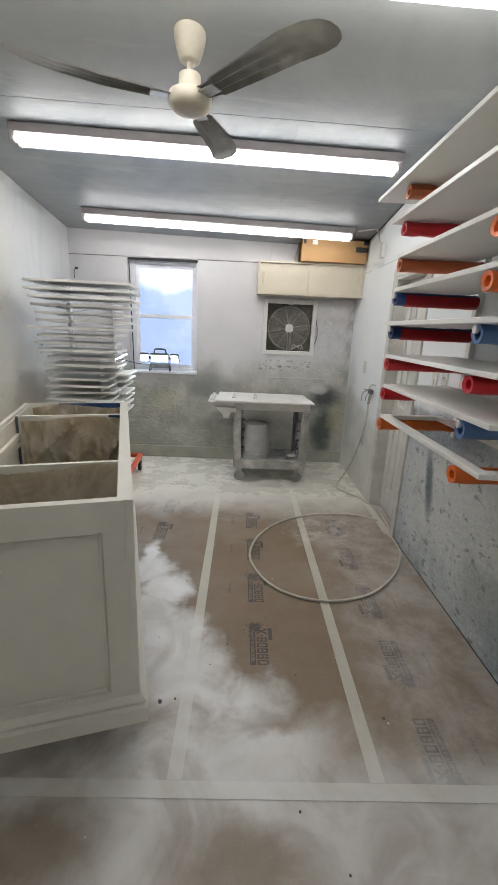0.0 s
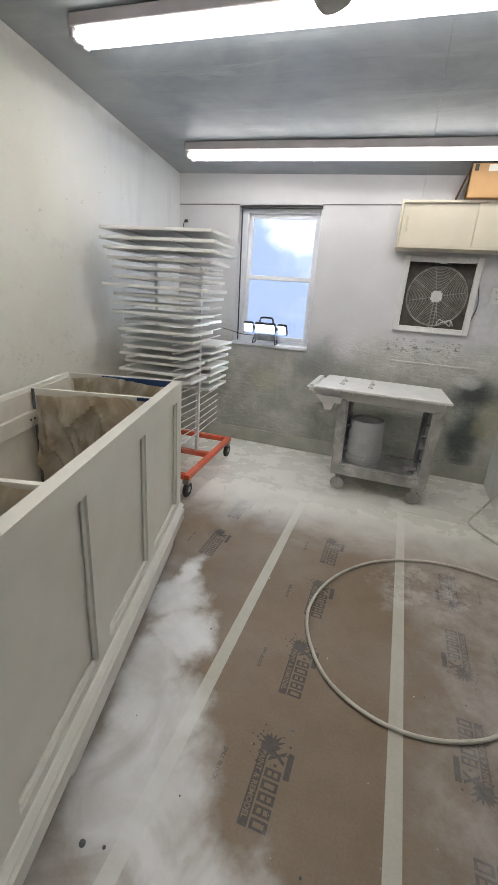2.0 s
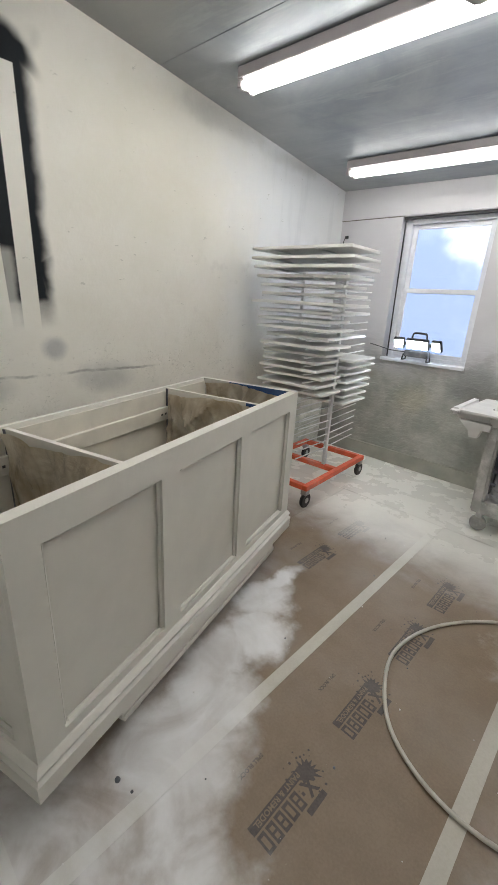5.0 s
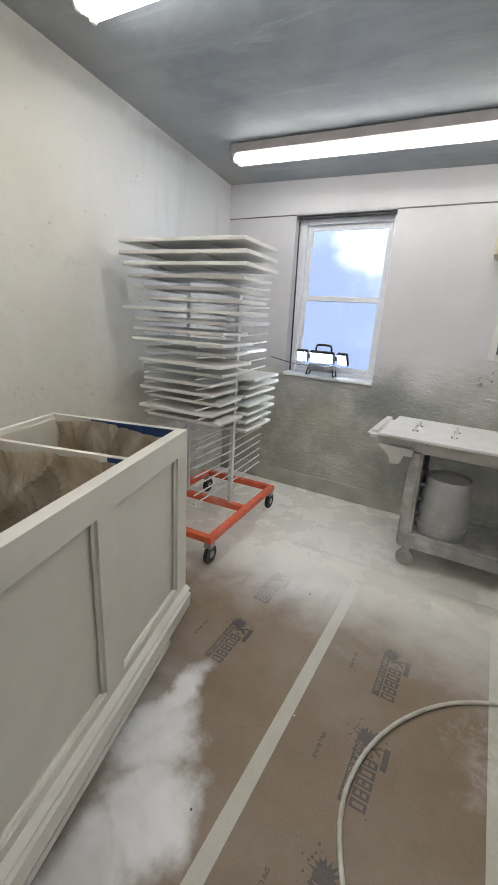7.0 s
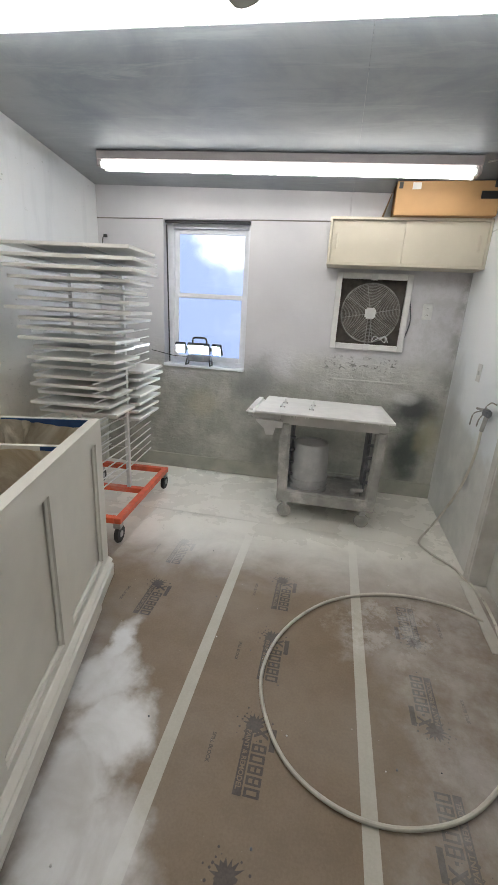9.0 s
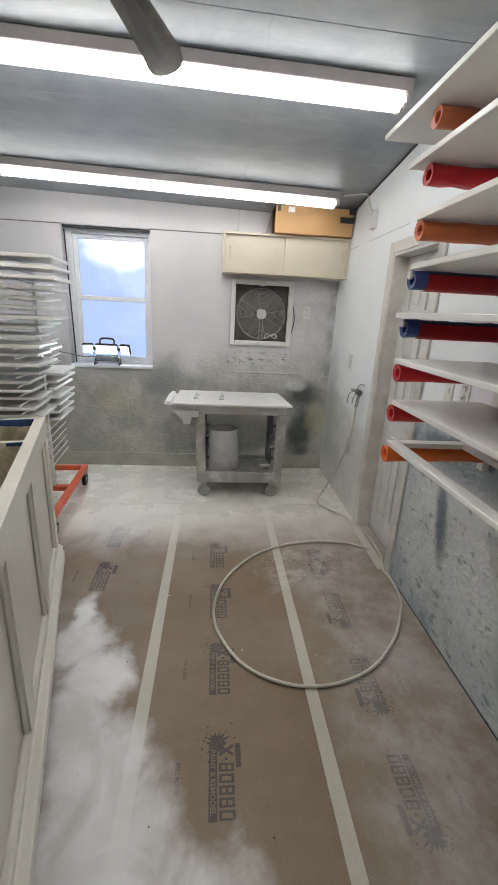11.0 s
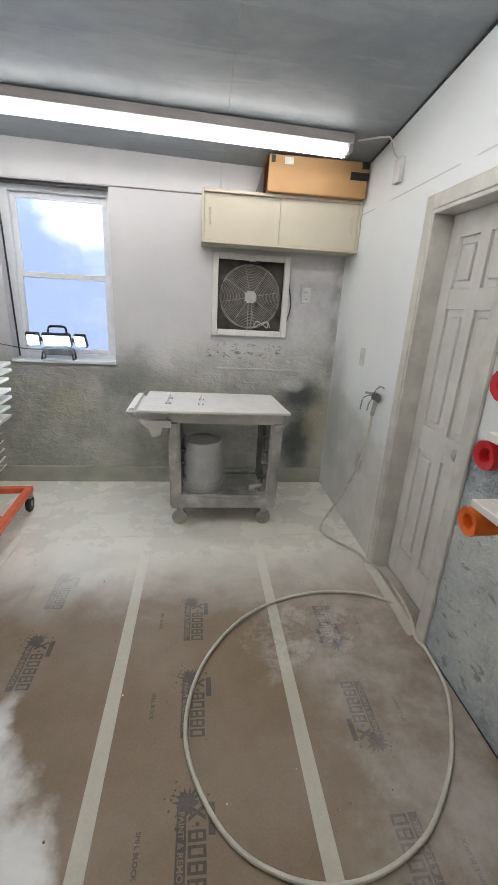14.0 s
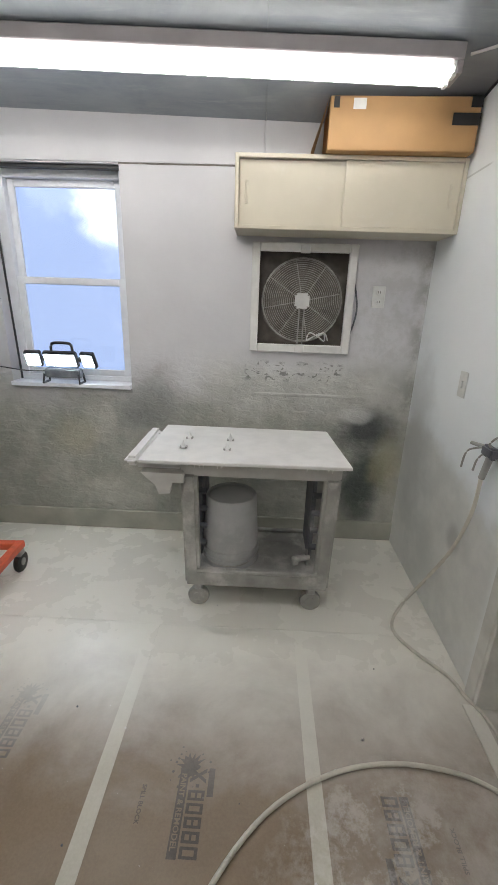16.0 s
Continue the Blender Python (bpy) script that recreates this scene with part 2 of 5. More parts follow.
def north_wall():
    m = Mat("north_wall_paint", 0.5)
    w = (m.noise(3.2, 6, 0.6) - 0.5)
    col = m.mix(m.noise(1.6, 5, shift=1).ramp(0.3, 0.75), (0.60, 0.59, 0.61), (0.69, 0.68, 0.695))
    low = (m.z + w * 0.45).ramp(1.18, 0.78)
    low = low.max(m.box(m.x, m.z, 0.2, 1.6, -1, 1.15, 0.14, w * 0.3) * 0.75)
    col = m.mix(low * 0.85, col, m.mix(m.noise(4, 6, 0.65, shift=4).ramp(0.35, 0.7), (0.34, 0.35, 0.295), (0.56, 0.555, 0.49)))
    col = m.mix(m.blob(m.x, m.z, -0.14, 0.88, 0.2, 0.2, w * 2, 1.2) * 0.6, col, (0.2, 0.21, 0.21))
    col = m.mix(m.blob(m.x, m.z, 0.28, 0.45, 0.4, 0.3, w * 2, 1.2) * 0.45, col, (0.17, 0.18, 0.15))
    col = m.mix(m.blob(m.x, m.z, 1.22, 0.75, 0.22, 0.12, w * 2, 1.2) * 0.95, col, (0.07, 0.078, 0.08))
    col = m.mix(m.blob(m.x, m.z, 1.24, 0.42, 0.13, 0.26, w * 2, 1.0) * 0.9, col, (0.055, 0.075, 0.07))
    col = m.mix(m.blob(m.x, m.z, 1.36, 0.55, 0.1, 0.22, w * 2.4, 1.1) * 0.6, col, (0.46, 0.43, 0.28))
    col = m.mix(m.blob(m.x, m.z, 1.12, 0.86, 0.1, 0.05, w * 2, 1.0) * 0.7, col, (0.72, 0.72, 0.7))
    col = m.mix(m.blob(m.x, m.z, -0.62, 0.66, 0.14, 0.12, w * 2, 1.2) * 0.35, col, (0.5, 0.46, 0.3))
    col = m.mix(m.box(m.x, m.z, 1.39, 1.5, 0.9, 1.8, 0.05, w * 0.15) * 0.6 * m.noise(8, 5, 0.7).ramp(0.35, 0.6), col, (0.2, 0.2, 0.18))
    # shade under the cupboard, painted in together with a mottled grey stain
    shade_stain = m.noise(11, 6, 0.7, shift=6).ramp(0.42, 0.62) * m.box(m.x, m.z, 1.08, 1.44, 1.15, 1.82, 0.08, w * 0.3)
    col = m.mix(shade_stain * 0.25, col, (0.30, 0.30, 0.27))
    mark = m.noise(13, 4, 0.6, (1, 1, 1.6), shift=3, distort=1.5).ramp(0.56, 0.62) * m.box(m.x, m.z, 0.45, 1.02, 1.06, 1.17, 0.02)
    col = m.mix(mark * 0.75, col, (0.12, 0.12, 0.11))
    edge = (m.z - 0.975).op("ABSOLUTE").ramp(0.012, 0.003) * m.box(m.x, m.z, 0.5, 1.15, 0.9, 1.05, 0.04)
    m.color(m.mix(edge * 0.5, col, (0.6, 0.6, 0.57)))
    m.rough(m.noise(4, 4) * 0.3 + 0.30)
    rough_low = (m.z + w * 0.3).ramp(1.25, 1.0)
    m.bump(m.noise(22, 5, 0.6, (0.7, 1, 1.3), distort=0.6) * (rough_low * 1.5 + 0.12) + edge * 0.5 + m.noise(4, 3) * 0.3, 0.9, 0.011)
    return m.m


def east_wall():
    m = Mat("east_wall_paint", 0.5)
    w = (m.noise(3.2, 6, 0.6) - 0.5)
    col = m.mix(m.noise(1.6, 5, shift=3).ramp(0.3, 0.75), (0.82, 0.855, 0.875), (0.88, 0.905, 0.915))
    stucco = (m.z + w * 0.15).ramp(1.06, 0.96) * m.y.ramp(3.12, 3.02)
    col = m.mix(stucco * 0.85, col, m.mix(m.noise(3, 6, 0.6, shift=2).ramp(0.3, 0.7), (0.30, 0.39, 0.45), (0.66, 0.70, 0.71)))
    teal = m.blob(m.y, m.z, 2.35, 0.92, 0.6, 0.16, w * 2.2, 1.0).max(m.noise(2.6, 5, 0.6, shift=33).ramp(0.52, 0.66) * 0.7)
    col = m.mix(stucco * teal * 0.75, col, (0.09, 0.15, 0.20))
    flecks = m.noise(26, 6, 0.7, (1, 1, 1.3)).ramp(0.5, 0.6)
    pitted = m.noise(17, 5, 0.65, (1, 0.7, 1.2), shift=8).ramp(0.57, 0.64)
    col = m.mix(stucco * flecks * 0.35, col, (0.76, 0.78, 0.76))
    pale = m.blob(m.y, m.z, 2.25, 0.55, 0.75, 0.42, w * 1.6, 1.1) * stucco
    col = m.mix(pale * 0.85, col, (0.77, 0.78, 0.76))
    col = m.mix(stucco * pitted * 0.6, col, (0.12, 0.17, 0.20))
    col = m.mix(m.blob(m.y - (m.z - 0.6) * 0.25, m.z, 2.64, 0.60, 0.05, 0.19, w * 0.8, 1.1) * 0.85, col, (0.06, 0.10, 0.14))
    col = m.mix(m.blob(m.y, m.z, 2.55, 0.95, 0.4, 0.1, w * 2, 1.0) * 0.6, col, (0.12, 0.16, 0.2))
    col = m.mix(m.blob(m.y, m.z, 1.5, 0.25, 0.5, 0.3, w * 2, 1.0) * 0.5, col, (0.14, 0.18, 0.2))
    low = (m.z + w * 0.35 - (m.y - 4.2) * 0.15).ramp(0.86, 0.72) * m.y.ramp(3.7, 3.8)
    col = m.mix(low * 0.6, col, m.mix(m.noise(5, 5, 0.6, shift=12).ramp(0.35, 0.7), (0.50, 0.49, 0.44), (0.68, 0.66, 0.60)))
    veil = m.blob(m.y, m.z, 4.35, 1.5, 0.25, 0.35, w * 2, 1.0)
    col = m.mix(veil * 0.6, col, (0.90, 0.91, 0.92))
    col = m.mix(m.blob(m.y, m.z, 4.75, 0.75, 0.2, 0.4, w * 2, 1.2) * 0.45, col, (0.36, 0.36, 0.35))
    col = m.mix(m.blob(m.y, m.z, 4.1, 0.5, 0.06, 0.06, w, 1.0) * 0.5, col, (0.3, 0.3, 0.29))
    seam = (m.z - 2.075).op("ABSOLUTE").ramp(0.006, 0.002) * m.noise(3, 3, shift=9).ramp(0.35, 0.5)
    col = m.mix(seam * 0.5, col, (0.4, 0.41, 0.41))
    m.color(col)
    m.rough(m.noise(4, 4) * 0.25 + 0.36)
    m.bump(m.noise(30, 5, 0.65, (1, 0.6, 1)).ramp(0.4, 0.62) * (stucco * 1.8 + 0.04) + m.noise(3, 3) * 0.25, 0.6, 0.009)
    return m.m


def ceiling_paint():
    m = Mat("ceiling_paint", 0.45)
    w = (m.noise(2.5, 6, 0.6) - 0.5)
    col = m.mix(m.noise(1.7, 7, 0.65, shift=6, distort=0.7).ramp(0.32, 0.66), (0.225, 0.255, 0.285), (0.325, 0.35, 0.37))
    col = m.mix((m.noise(5, 5, 0.65, (0.3, 3.0, 1), shift=2)).ramp(0.5, 0.72) * 0.3, col, (0.17, 0.20, 0.24))
    streak = m.noise(3.5, 6, 0.7, (0.35, 2.2, 1), shift=7, distort=0.6).ramp(0.52, 0.68)
    col = m.mix(streak * 0.5, col, (0.42, 0.45, 0.465))
    # tone by position: warmer south, darker north-east corner, paler along the west
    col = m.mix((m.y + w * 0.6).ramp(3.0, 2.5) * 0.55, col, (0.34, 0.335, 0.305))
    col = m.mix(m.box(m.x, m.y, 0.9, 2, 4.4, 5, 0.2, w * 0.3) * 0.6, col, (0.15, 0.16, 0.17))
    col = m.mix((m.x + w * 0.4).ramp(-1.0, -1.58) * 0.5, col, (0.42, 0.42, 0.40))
    m.color(col)
    m.rough(m.noise(3, 5) * 0.35 + 0.26)
    m.bump(m.noise(3, 3, stretch=(0.4, 1.4, 1)) + m.noise(60, 3) * 0.08, 0.3, 0.008)
    return m.m


WEST, NORTH, EAST, CEIL = west_wall(), north_wall(), east_wall(), ceiling_paint()
WHITE = plain("white_paint", (0.74, 0.735, 0.71), 0.42, grain=0.05)
CAB = plain("off_white_satin_paint", (0.75, 0.725, 0.655), 0.38, grain=0.03, scale=9)
INNER = plain("raw_cabinet_inside", (0.70, 0.66, 0.57), 0.5, grain=0.1, scale=6)
TRIM = plain("dusty_white_trim", (0.66, 0.65, 0.61), 0.45, grain=0.12, scale=8, dust=((0.47, 0.44, 0.39), (0.40, 0.95)))
DOORP = plain("white_door_paint", (0.70, 0.69, 0.66), 0.42, grain=0.08, scale=5, dust=((0.54, 0.52, 0.47), (0.45, 1.0)))
BASE = plain("grey_baseboard", (0.44, 0.44, 0.38), 0.5, grain=0.15, scale=6)
CREAM = plain("cream_laminate", (0.60, 0.55, 0.44), 0.42, grain=0.05, scale=4, dust=((0.66, 0.64, 0.6), (0.55, 0.8)))
CARDB = plain("brown_cardboard", (0.46, 0.27, 0.115), 0.65, grain=0.08, scale=5)
BLACKT = plain("black_tape", (0.015, 0.015, 0.015), 0.4)
BLUET = plain("blue_masking_tape", (0.02, 0.06, 0.17), 0.5)
DUSTY = plain("overspray_grey_plastic", (0.36, 0.355, 0.33), 0.6, grain=0.15, scale=12, bump=0.2, dust=((0.58, 0.57, 0.54), (0.45, 0.7)))
DUSTD = plain("dark_grey_plastic", (0.12, 0.125, 0.14), 0.55, grain=0.2, scale=12, dust=((0.35, 0.35, 0.34), (0.5, 0.8)))
BENCH = plain("white_bench_board", (0.80, 0.79, 0.77), 0.45, grain=0.05, scale=14, bump=0.15)
TRAYTOP = plain("white_crusted_plastic", (0.62, 0.61, 0.58), 0.5, grain=0.1, scale=10, bump=0.2)
BUCKET = plain("grey_oversprayed_bucket", (0.40, 0.405, 0.40), 0.5, grain=0.1, scale=7, dust=((0.55, 0.55, 0.53), (0.5, 0.8)))
ORANGE = plain("orange_painted_steel", (0.75, 0.13, 0.055), 0.4, grain=0.12, dust=((0.66, 0.42, 0.34), (0.55, 0.85)))
RUBBER = plain("black_rubber", (0.02, 0.02, 0.02), 0.6, grain=0.2)
STEEL = plain("grey_steel", (0.45, 0.45, 0.44), 0.4, 0.7, grain=0.15)
RODW = plain("white_coated_rod", (0.74, 0.74, 0.73), 0.4, grain=0.08)
PANELW = plain("white_sprayed_panel", (0.80, 0.79, 0.75), 0.35, grain=0.04, scale=5)
FANW = plain("ivory_plastic", (0.52, 0.48, 0.38), 0.4, grain=0.06)
BLADE = plain("dusty_grey_blade", (0.20, 0.195, 0.175), 0.45, grain=0.2, scale=10, dust=((0.38, 0.37, 0.34), (0.55, 0.85)))
FIXT = plain("white_enamel", (0.36, 0.33, 0.33), 0.35, grain=0.08, scale=8)
HOSE = plain("white_hose", (0.66, 0.63, 0.55), 0.45, grain=0.12, scale=14, dust=((0.25, 0.22, 0.2), (0.62, 0.72)))
PLATE = plain("white_plastic_plate", (0.70, 0.70, 0.68), 0.4, grain=0.06)
DARK = plain("dark_plastic", (0.03, 0.03, 0.032), 0.45, grain=0.2)
MESHD = plain("dark_dusty_metal", (0.19, 0.172, 0.15), 0.55, 0.3, grain=0.25, scale=14)
GUARD = plain("dark_dusty_wire", (0.40, 0.39, 0.36), 0.5, 0.2, grain=0.2)
WIRE = plain("greyed_wire", (0.38, 0.37, 0.345), 0.5, 0.2, grain=0.15)
VINYL = plain("white_vinyl", (0.84, 0.86, 0.90), 0.35, grain=0.04)
FOAM = [plain(n, c, 0.4, grain=0.1, scale=14) for n, c in (
    ("orange_plastic_wrap", (0.78, 0.16, 0.025)), ("red_plastic_wrap", (0.60, 0.018, 0.026)),
    ("faded_orange_wrap", (0.60, 0.15, 0.055)), ("navy_plastic_wrap", (0.02, 0.045, 0.18)), ("blue_plastic_wrap", (0.08, 0.17, 0.36)))]
PAPER = plain("pale_paper_core", (0.6, 0.45, 0.33), 0.7)
TUBEM = {k: glow("tube_glow", (1.0, 0.982, 0.955), k) for k in (5.5, 8.5, 14.0, 16.5)}
LEDM = glow("led_glow", (0.80, 0.91, 1.0), WORKLIGHT)


def plastic_film():
    m = Mat("masking_film", 0.16)
    n = m.noise(3.5, 5, 0.6, distort=1.2)
    m.color(m.mix(n.ramp(0.35, 0.65), (0.56, 0.46, 0.31), (0.86, 0.79, 0.66)))
    m.bump(m.noise(14, 4, 0.6, distort=1.6), 0.45, 0.012)
    return m.m


def glass_pane():
    m = Mat("window_glass", 0.05)
    m.bsdf.inputs["Transmission Weight"].default_value = 1
    m.bsdf.inputs["IOR"].default_value = 1.45
    m.color((0.95, 0.97, 1.0))
    return m.m


FILM, GLASS = plastic_film(), glass_pane()


def outdoors():
    """Hazy blue sky with a bright cloud and a soft tree line."""
    m = Mat("outdoor_haze", 1.0)
    w = (m.noise(0.8, 6, 0.6) - 0.5)
    col = m.mix((m.z + w * 0.8).ramp(1.2, 3.0), (0.32, 0.385, 0.60), (0.30, 0.38, 0.62))
    tree = (m.noise(1.3, 7, 0.7, shift=3.3) - (m.z - 2.1) * 0.25 + (m.x + 1.35) * -0.3).ramp(0.45, 0.66)
    cloud = m.blob(m.x, m.z, -1.0, 2.5, 0.55, 0.36, w * 2.4, 0.6)
    col = m.mix(cloud, col, (0.75, 0.8, 0.86))
    col = m.mix(tree * 0.45, col, (0.14, 0.21, 0.32))
    m.color((0, 0, 0))
    m.tree.links.new(col.out, m.bsdf.inputs["Emission Color"])
    m.bsdf.inputs["Emission Strength"].default_value = OUTSIDE
    return m.m


OUT = outdoors()


# ---- mesh helpers ----
def box(bm, x0, x1, y0, y1, z0, z1, bevel=0.0, seg=1):
    m = Matrix.Translation(((x0 + x1) / 2, (y0 + y1) / 2, (z0 + z1) / 2)) @ Matrix.Diagonal((x1 - x0, y1 - y0, z1 - z0, 1))
    made = bmesh.ops.create_cube(bm, size=1, matrix=m)["verts"]
    if bevel:
        edges = list({e for v in made for e in v.link_edges})
        bmesh.ops.bevel(bm, geom=edges, offset=bevel, segments=seg, affect="EDGES")
    return bm


def rod(bm, a, b, r, r2=None, n=10):
    a, b = Vector(a), Vector(b)
    m = Matrix.Translation((a + b) / 2) @ (b - a).to_track_quat("Z", "Y").to_matrix().to_4x4()
    bmesh.ops.create_cone(bm, cap_ends=True, segments=n, radius1=r, radius2=r if r2 is None else r2, depth=(b - a).length, matrix=m)
    return bm


def lathe(bm, rows, n=28, at=(0, 0, 0), axis=None):
    """A turned shape from rows of (radius, height)."""
    m = Matrix.Translation(at) @ (axis or Matrix())
    rings = [[bm.verts.new(m @ Vector((r * math.cos(2 * math.pi * i / n), r * math.sin(2 * math.pi * i / n), z))) for i in range(n)] for r, z in rows]
    for a, b in zip(rings, rings[1:]):
        for i in range(n):
            bm.faces.new((a[i], a[(i + 1) % n], b[(i + 1) % n], b[i]))
    for ring in (rings[0][::-1], rings[-1]):
        bm.faces.new(ring)
    return bm


def pipe(bm, pts, r, n=8, closed=False):
    """A round tube along points."""
    pts = [Vector(p) for p in pts]
    rings, k = [], len(pts)
    for i, p in enumerate(pts):
        a = pts[(i - 1) % k] if closed or i else p
        b = pts[(i + 1) % k] if closed or i < k - 1 else p
        d = (b - a).normalized()
        s = d.cross(Vector((0, 0, 1)) if abs(d.z) < 0.9 else Vector((1, 0, 0))).normalized()
        u = s.cross(d)
        rings.append([bm.verts.new(p + (s * math.cos(2 * math.pi * j / n) + u * math.sin(2 * math.pi * j / n)) * r) for j in range(n)])
    for i in range(k if closed else k - 1):
        a, b = rings[i], rings[(i + 1) % k]
        for j in range(n):
            bm.faces.new((a[j], a[(j + 1) % n], b[(j + 1) % n], b[j]))
    if not closed:
        bm.faces.new(rings[0][::-1]), bm.faces.new(rings[-1])
    return bm


def smooth_line(pts, steps=8):
    """Points along a smooth curve through pts."""
    pts = [Vector(p) for p in pts]
    out = []
    for i in range(len(pts) - 1):
        p0, p1, p2, p3 = pts[max(i - 1, 0)], pts[i], pts[i + 1], pts[min(i + 2, len(pts) - 1)]
        for j in range(steps):
            t = j / steps
            out.append(0.5 * (2 * p1 + (p2 - p0) * t + (2 * p0 - 5 * p1 + 4 * p2 - p3) * t * t + (3 * p1 - p0 - 3 * p2 + p3) * t ** 3))
    return out + [pts[-1]]


def finish(name, bm, material, smooth=False):
    bmesh.ops.recalc_face_normals(bm, faces=bm.faces)
    me = bpy.data.meshes.new(name)
    bm.to_mesh(me)
    bm.free()
    me.materials.append(material)
    if smooth:
        me.shade_smooth()
        me.set_sharp_from_angle(angle=radians(40))
    return me


def part(name, bm, material, parent=None, label="", smooth=False, at=None):
    """ONE mesh object under a thing or part."""
    ob = new(name, finish(name, bm, material, smooth))
    if parent:
        ob.parent = parent
    if at is not None:
        ob.matrix_basis = at
    return tagged(ob, label)


def thing(name, label, category, at=None, group="", kind=""):
    ob = new(name)
    ob.empty_display_size = 0.1
    if at is not None:
        ob.matrix_basis = at
    return tagged(ob, label, category, group, kind)


def whole(name, bm, material, label, category, group="", kind="", smooth=False):
    return tagged(part(name, bm, material, smooth=smooth), label, category, group, kind)


B = bmesh.new

# ---- structure ----
TH = 0.16
floor = whole("floor", box(B(), XW - TH, XE + 0.5, YS - TH, YN + TH, -0.12, -0.005), BOARD,
              "floor covered with taped brown protection board dusted with white overspray", "floor", kind="structure")
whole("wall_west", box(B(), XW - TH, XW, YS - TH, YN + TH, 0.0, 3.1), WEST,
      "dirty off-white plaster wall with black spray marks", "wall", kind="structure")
whole("wall_south", box(B(), XW, XE + 0.5, YS - TH, YS, 0.0, 3.1), WHITE, "plain white wall", "wall", kind="structure")

bm = B()
x0, x1, z0, z1 = WIN
v0, v1, w0, w1 = VENT
box(bm, XW, x0, YN, YN + TH, 0, 3.1)
box(bm, x0, x1, YN, YN + TH, 0, z0)
box(bm, x0, x1, YN, YN + TH, z1, 3.1)
box(bm, x1, v0, YN, YN + TH, 0, 3.1)
box(bm, v0, v1, YN, YN + TH, 0, w0)
box(bm, v0, v1, YN, YN + TH, w1, 3.1)
box(bm, v1, XE + 0.5, YN, YN + TH, 0, 3.1)
box(bm, v0 - 0.05, v1 + 0.05, YN + TH, YN + TH + 0.05, w0 - 0.05, w1 + 0.05)
wall_n = whole("wall_north", bm, NORTH, "white wall with grey overspray below and rough plaster", "wall", kind="structure")

d0, d1, dz = DOOR
bm = B()
box(bm, XE, XE + TH, YS, d0, 0, 3.1)
box(bm, XE, XE + TH, d0, d1, dz, 3.1)
box(bm, XE, XE + TH, d1, YN, 0, 3.1)
whole("wall_east", bm, EAST, "pale wall with rough blue-grey oversprayed stucco below", "wall", kind="structure")
whole("wall_closet", box(B(), XE + 0.44, XE + 0.5, YS, YN, 0, 3.1), WHITE, "plain wall behind the door", "wall", kind="structure")

# ceiling panels with open joints
bm = B()
for ya, yb in ((YS - TH, 0.43), (0.433, 1.65), (1.653, 2.868), (2.872, YN + TH)):
    for xa, xb in ((XW - TH, 0.5194), (0.5206, XE + 0.6)) if ya > 2.8 else ((XW - TH, XE + 0.6),):
        made = bmesh.ops.create_cube(bm, size=1, matrix=Matrix.Translation(((xa + xb) / 2, (ya + yb) / 2, 0)) @ Matrix.Diagonal((xb - xa, yb - ya, 0.05, 1)))["verts"]
        for v in made:
            v.co.z += ceil_z(v.co.x, v.co.y) + 0.025
whole("ceiling", bm, CEIL, "grey painted panel ceiling with overspray streaks, uneven in tone", "ceiling", kind="structure")
# unseen lid, added to block sky and sun above the open joints
bm = box(B(), XW - TH, XE + 0.6, YS - TH, YN + TH, 3.1, 3.2)
whole("unseen_lid", bm, DARK, "unseen dark lid that keeps daylight out of the ceiling joints", "roof", kind="structure")

# upper wall board and its joints on the north wall
bm = B()
box(bm, XW, 0.514, YN - 0.008, YN, WIN[3] + 0.006, 2.7, 0.002)
box(bm, 0.519, XE, YN - 0.008, YN, WIN[3] + 0.006, 2.7, 0.002)
whole("trim_upper_board", bm, NORTH, "white board strip along the top of the wall", "trim", kind="structure")
bm = B()
box(bm, XW, WIN[0], YN - 0.0035, YN, WIN[3] - 0.001, WIN[3] + 0.006)
box(bm, WIN[1], 0.40, YN - 0.0035, YN, WIN[3] - 0.001, WIN[3] + 0.006)
whole("trim_joint", bm, MESHD, "dark open joint in the wall boards", "trim", kind="structure")
bm = B()
box(bm, XW, XE, YN - 0.018, YN, 0.0, 0.135, 0.004)
whole("baseboard", bm, BASE, "grey oversprayed baseboard", "baseboard", kind="structure")
bm = B()
made = bmesh.ops.create_cube(bm, size=1, matrix=Matrix.Translation((XE - 0.004, 3.9, 0)) @ Matrix.Diagonal((0.008, 1.7, 0.007, 1)))["verts"]
for v in made:
    v.co.z += ceil_z(v.co.x, v.co.y) - 0.008
whole("trim_ceiling_gap", bm, DARK, "dark gap between wall and ceiling", "trim", kind="structure")

whole("trim_floor_gap", box(B(), XE - 0.004, XE, YS, d0 - 0.07, 0.0, 0.004), DARK, "dark gap between wall and floor boards", "trim", kind="structure")

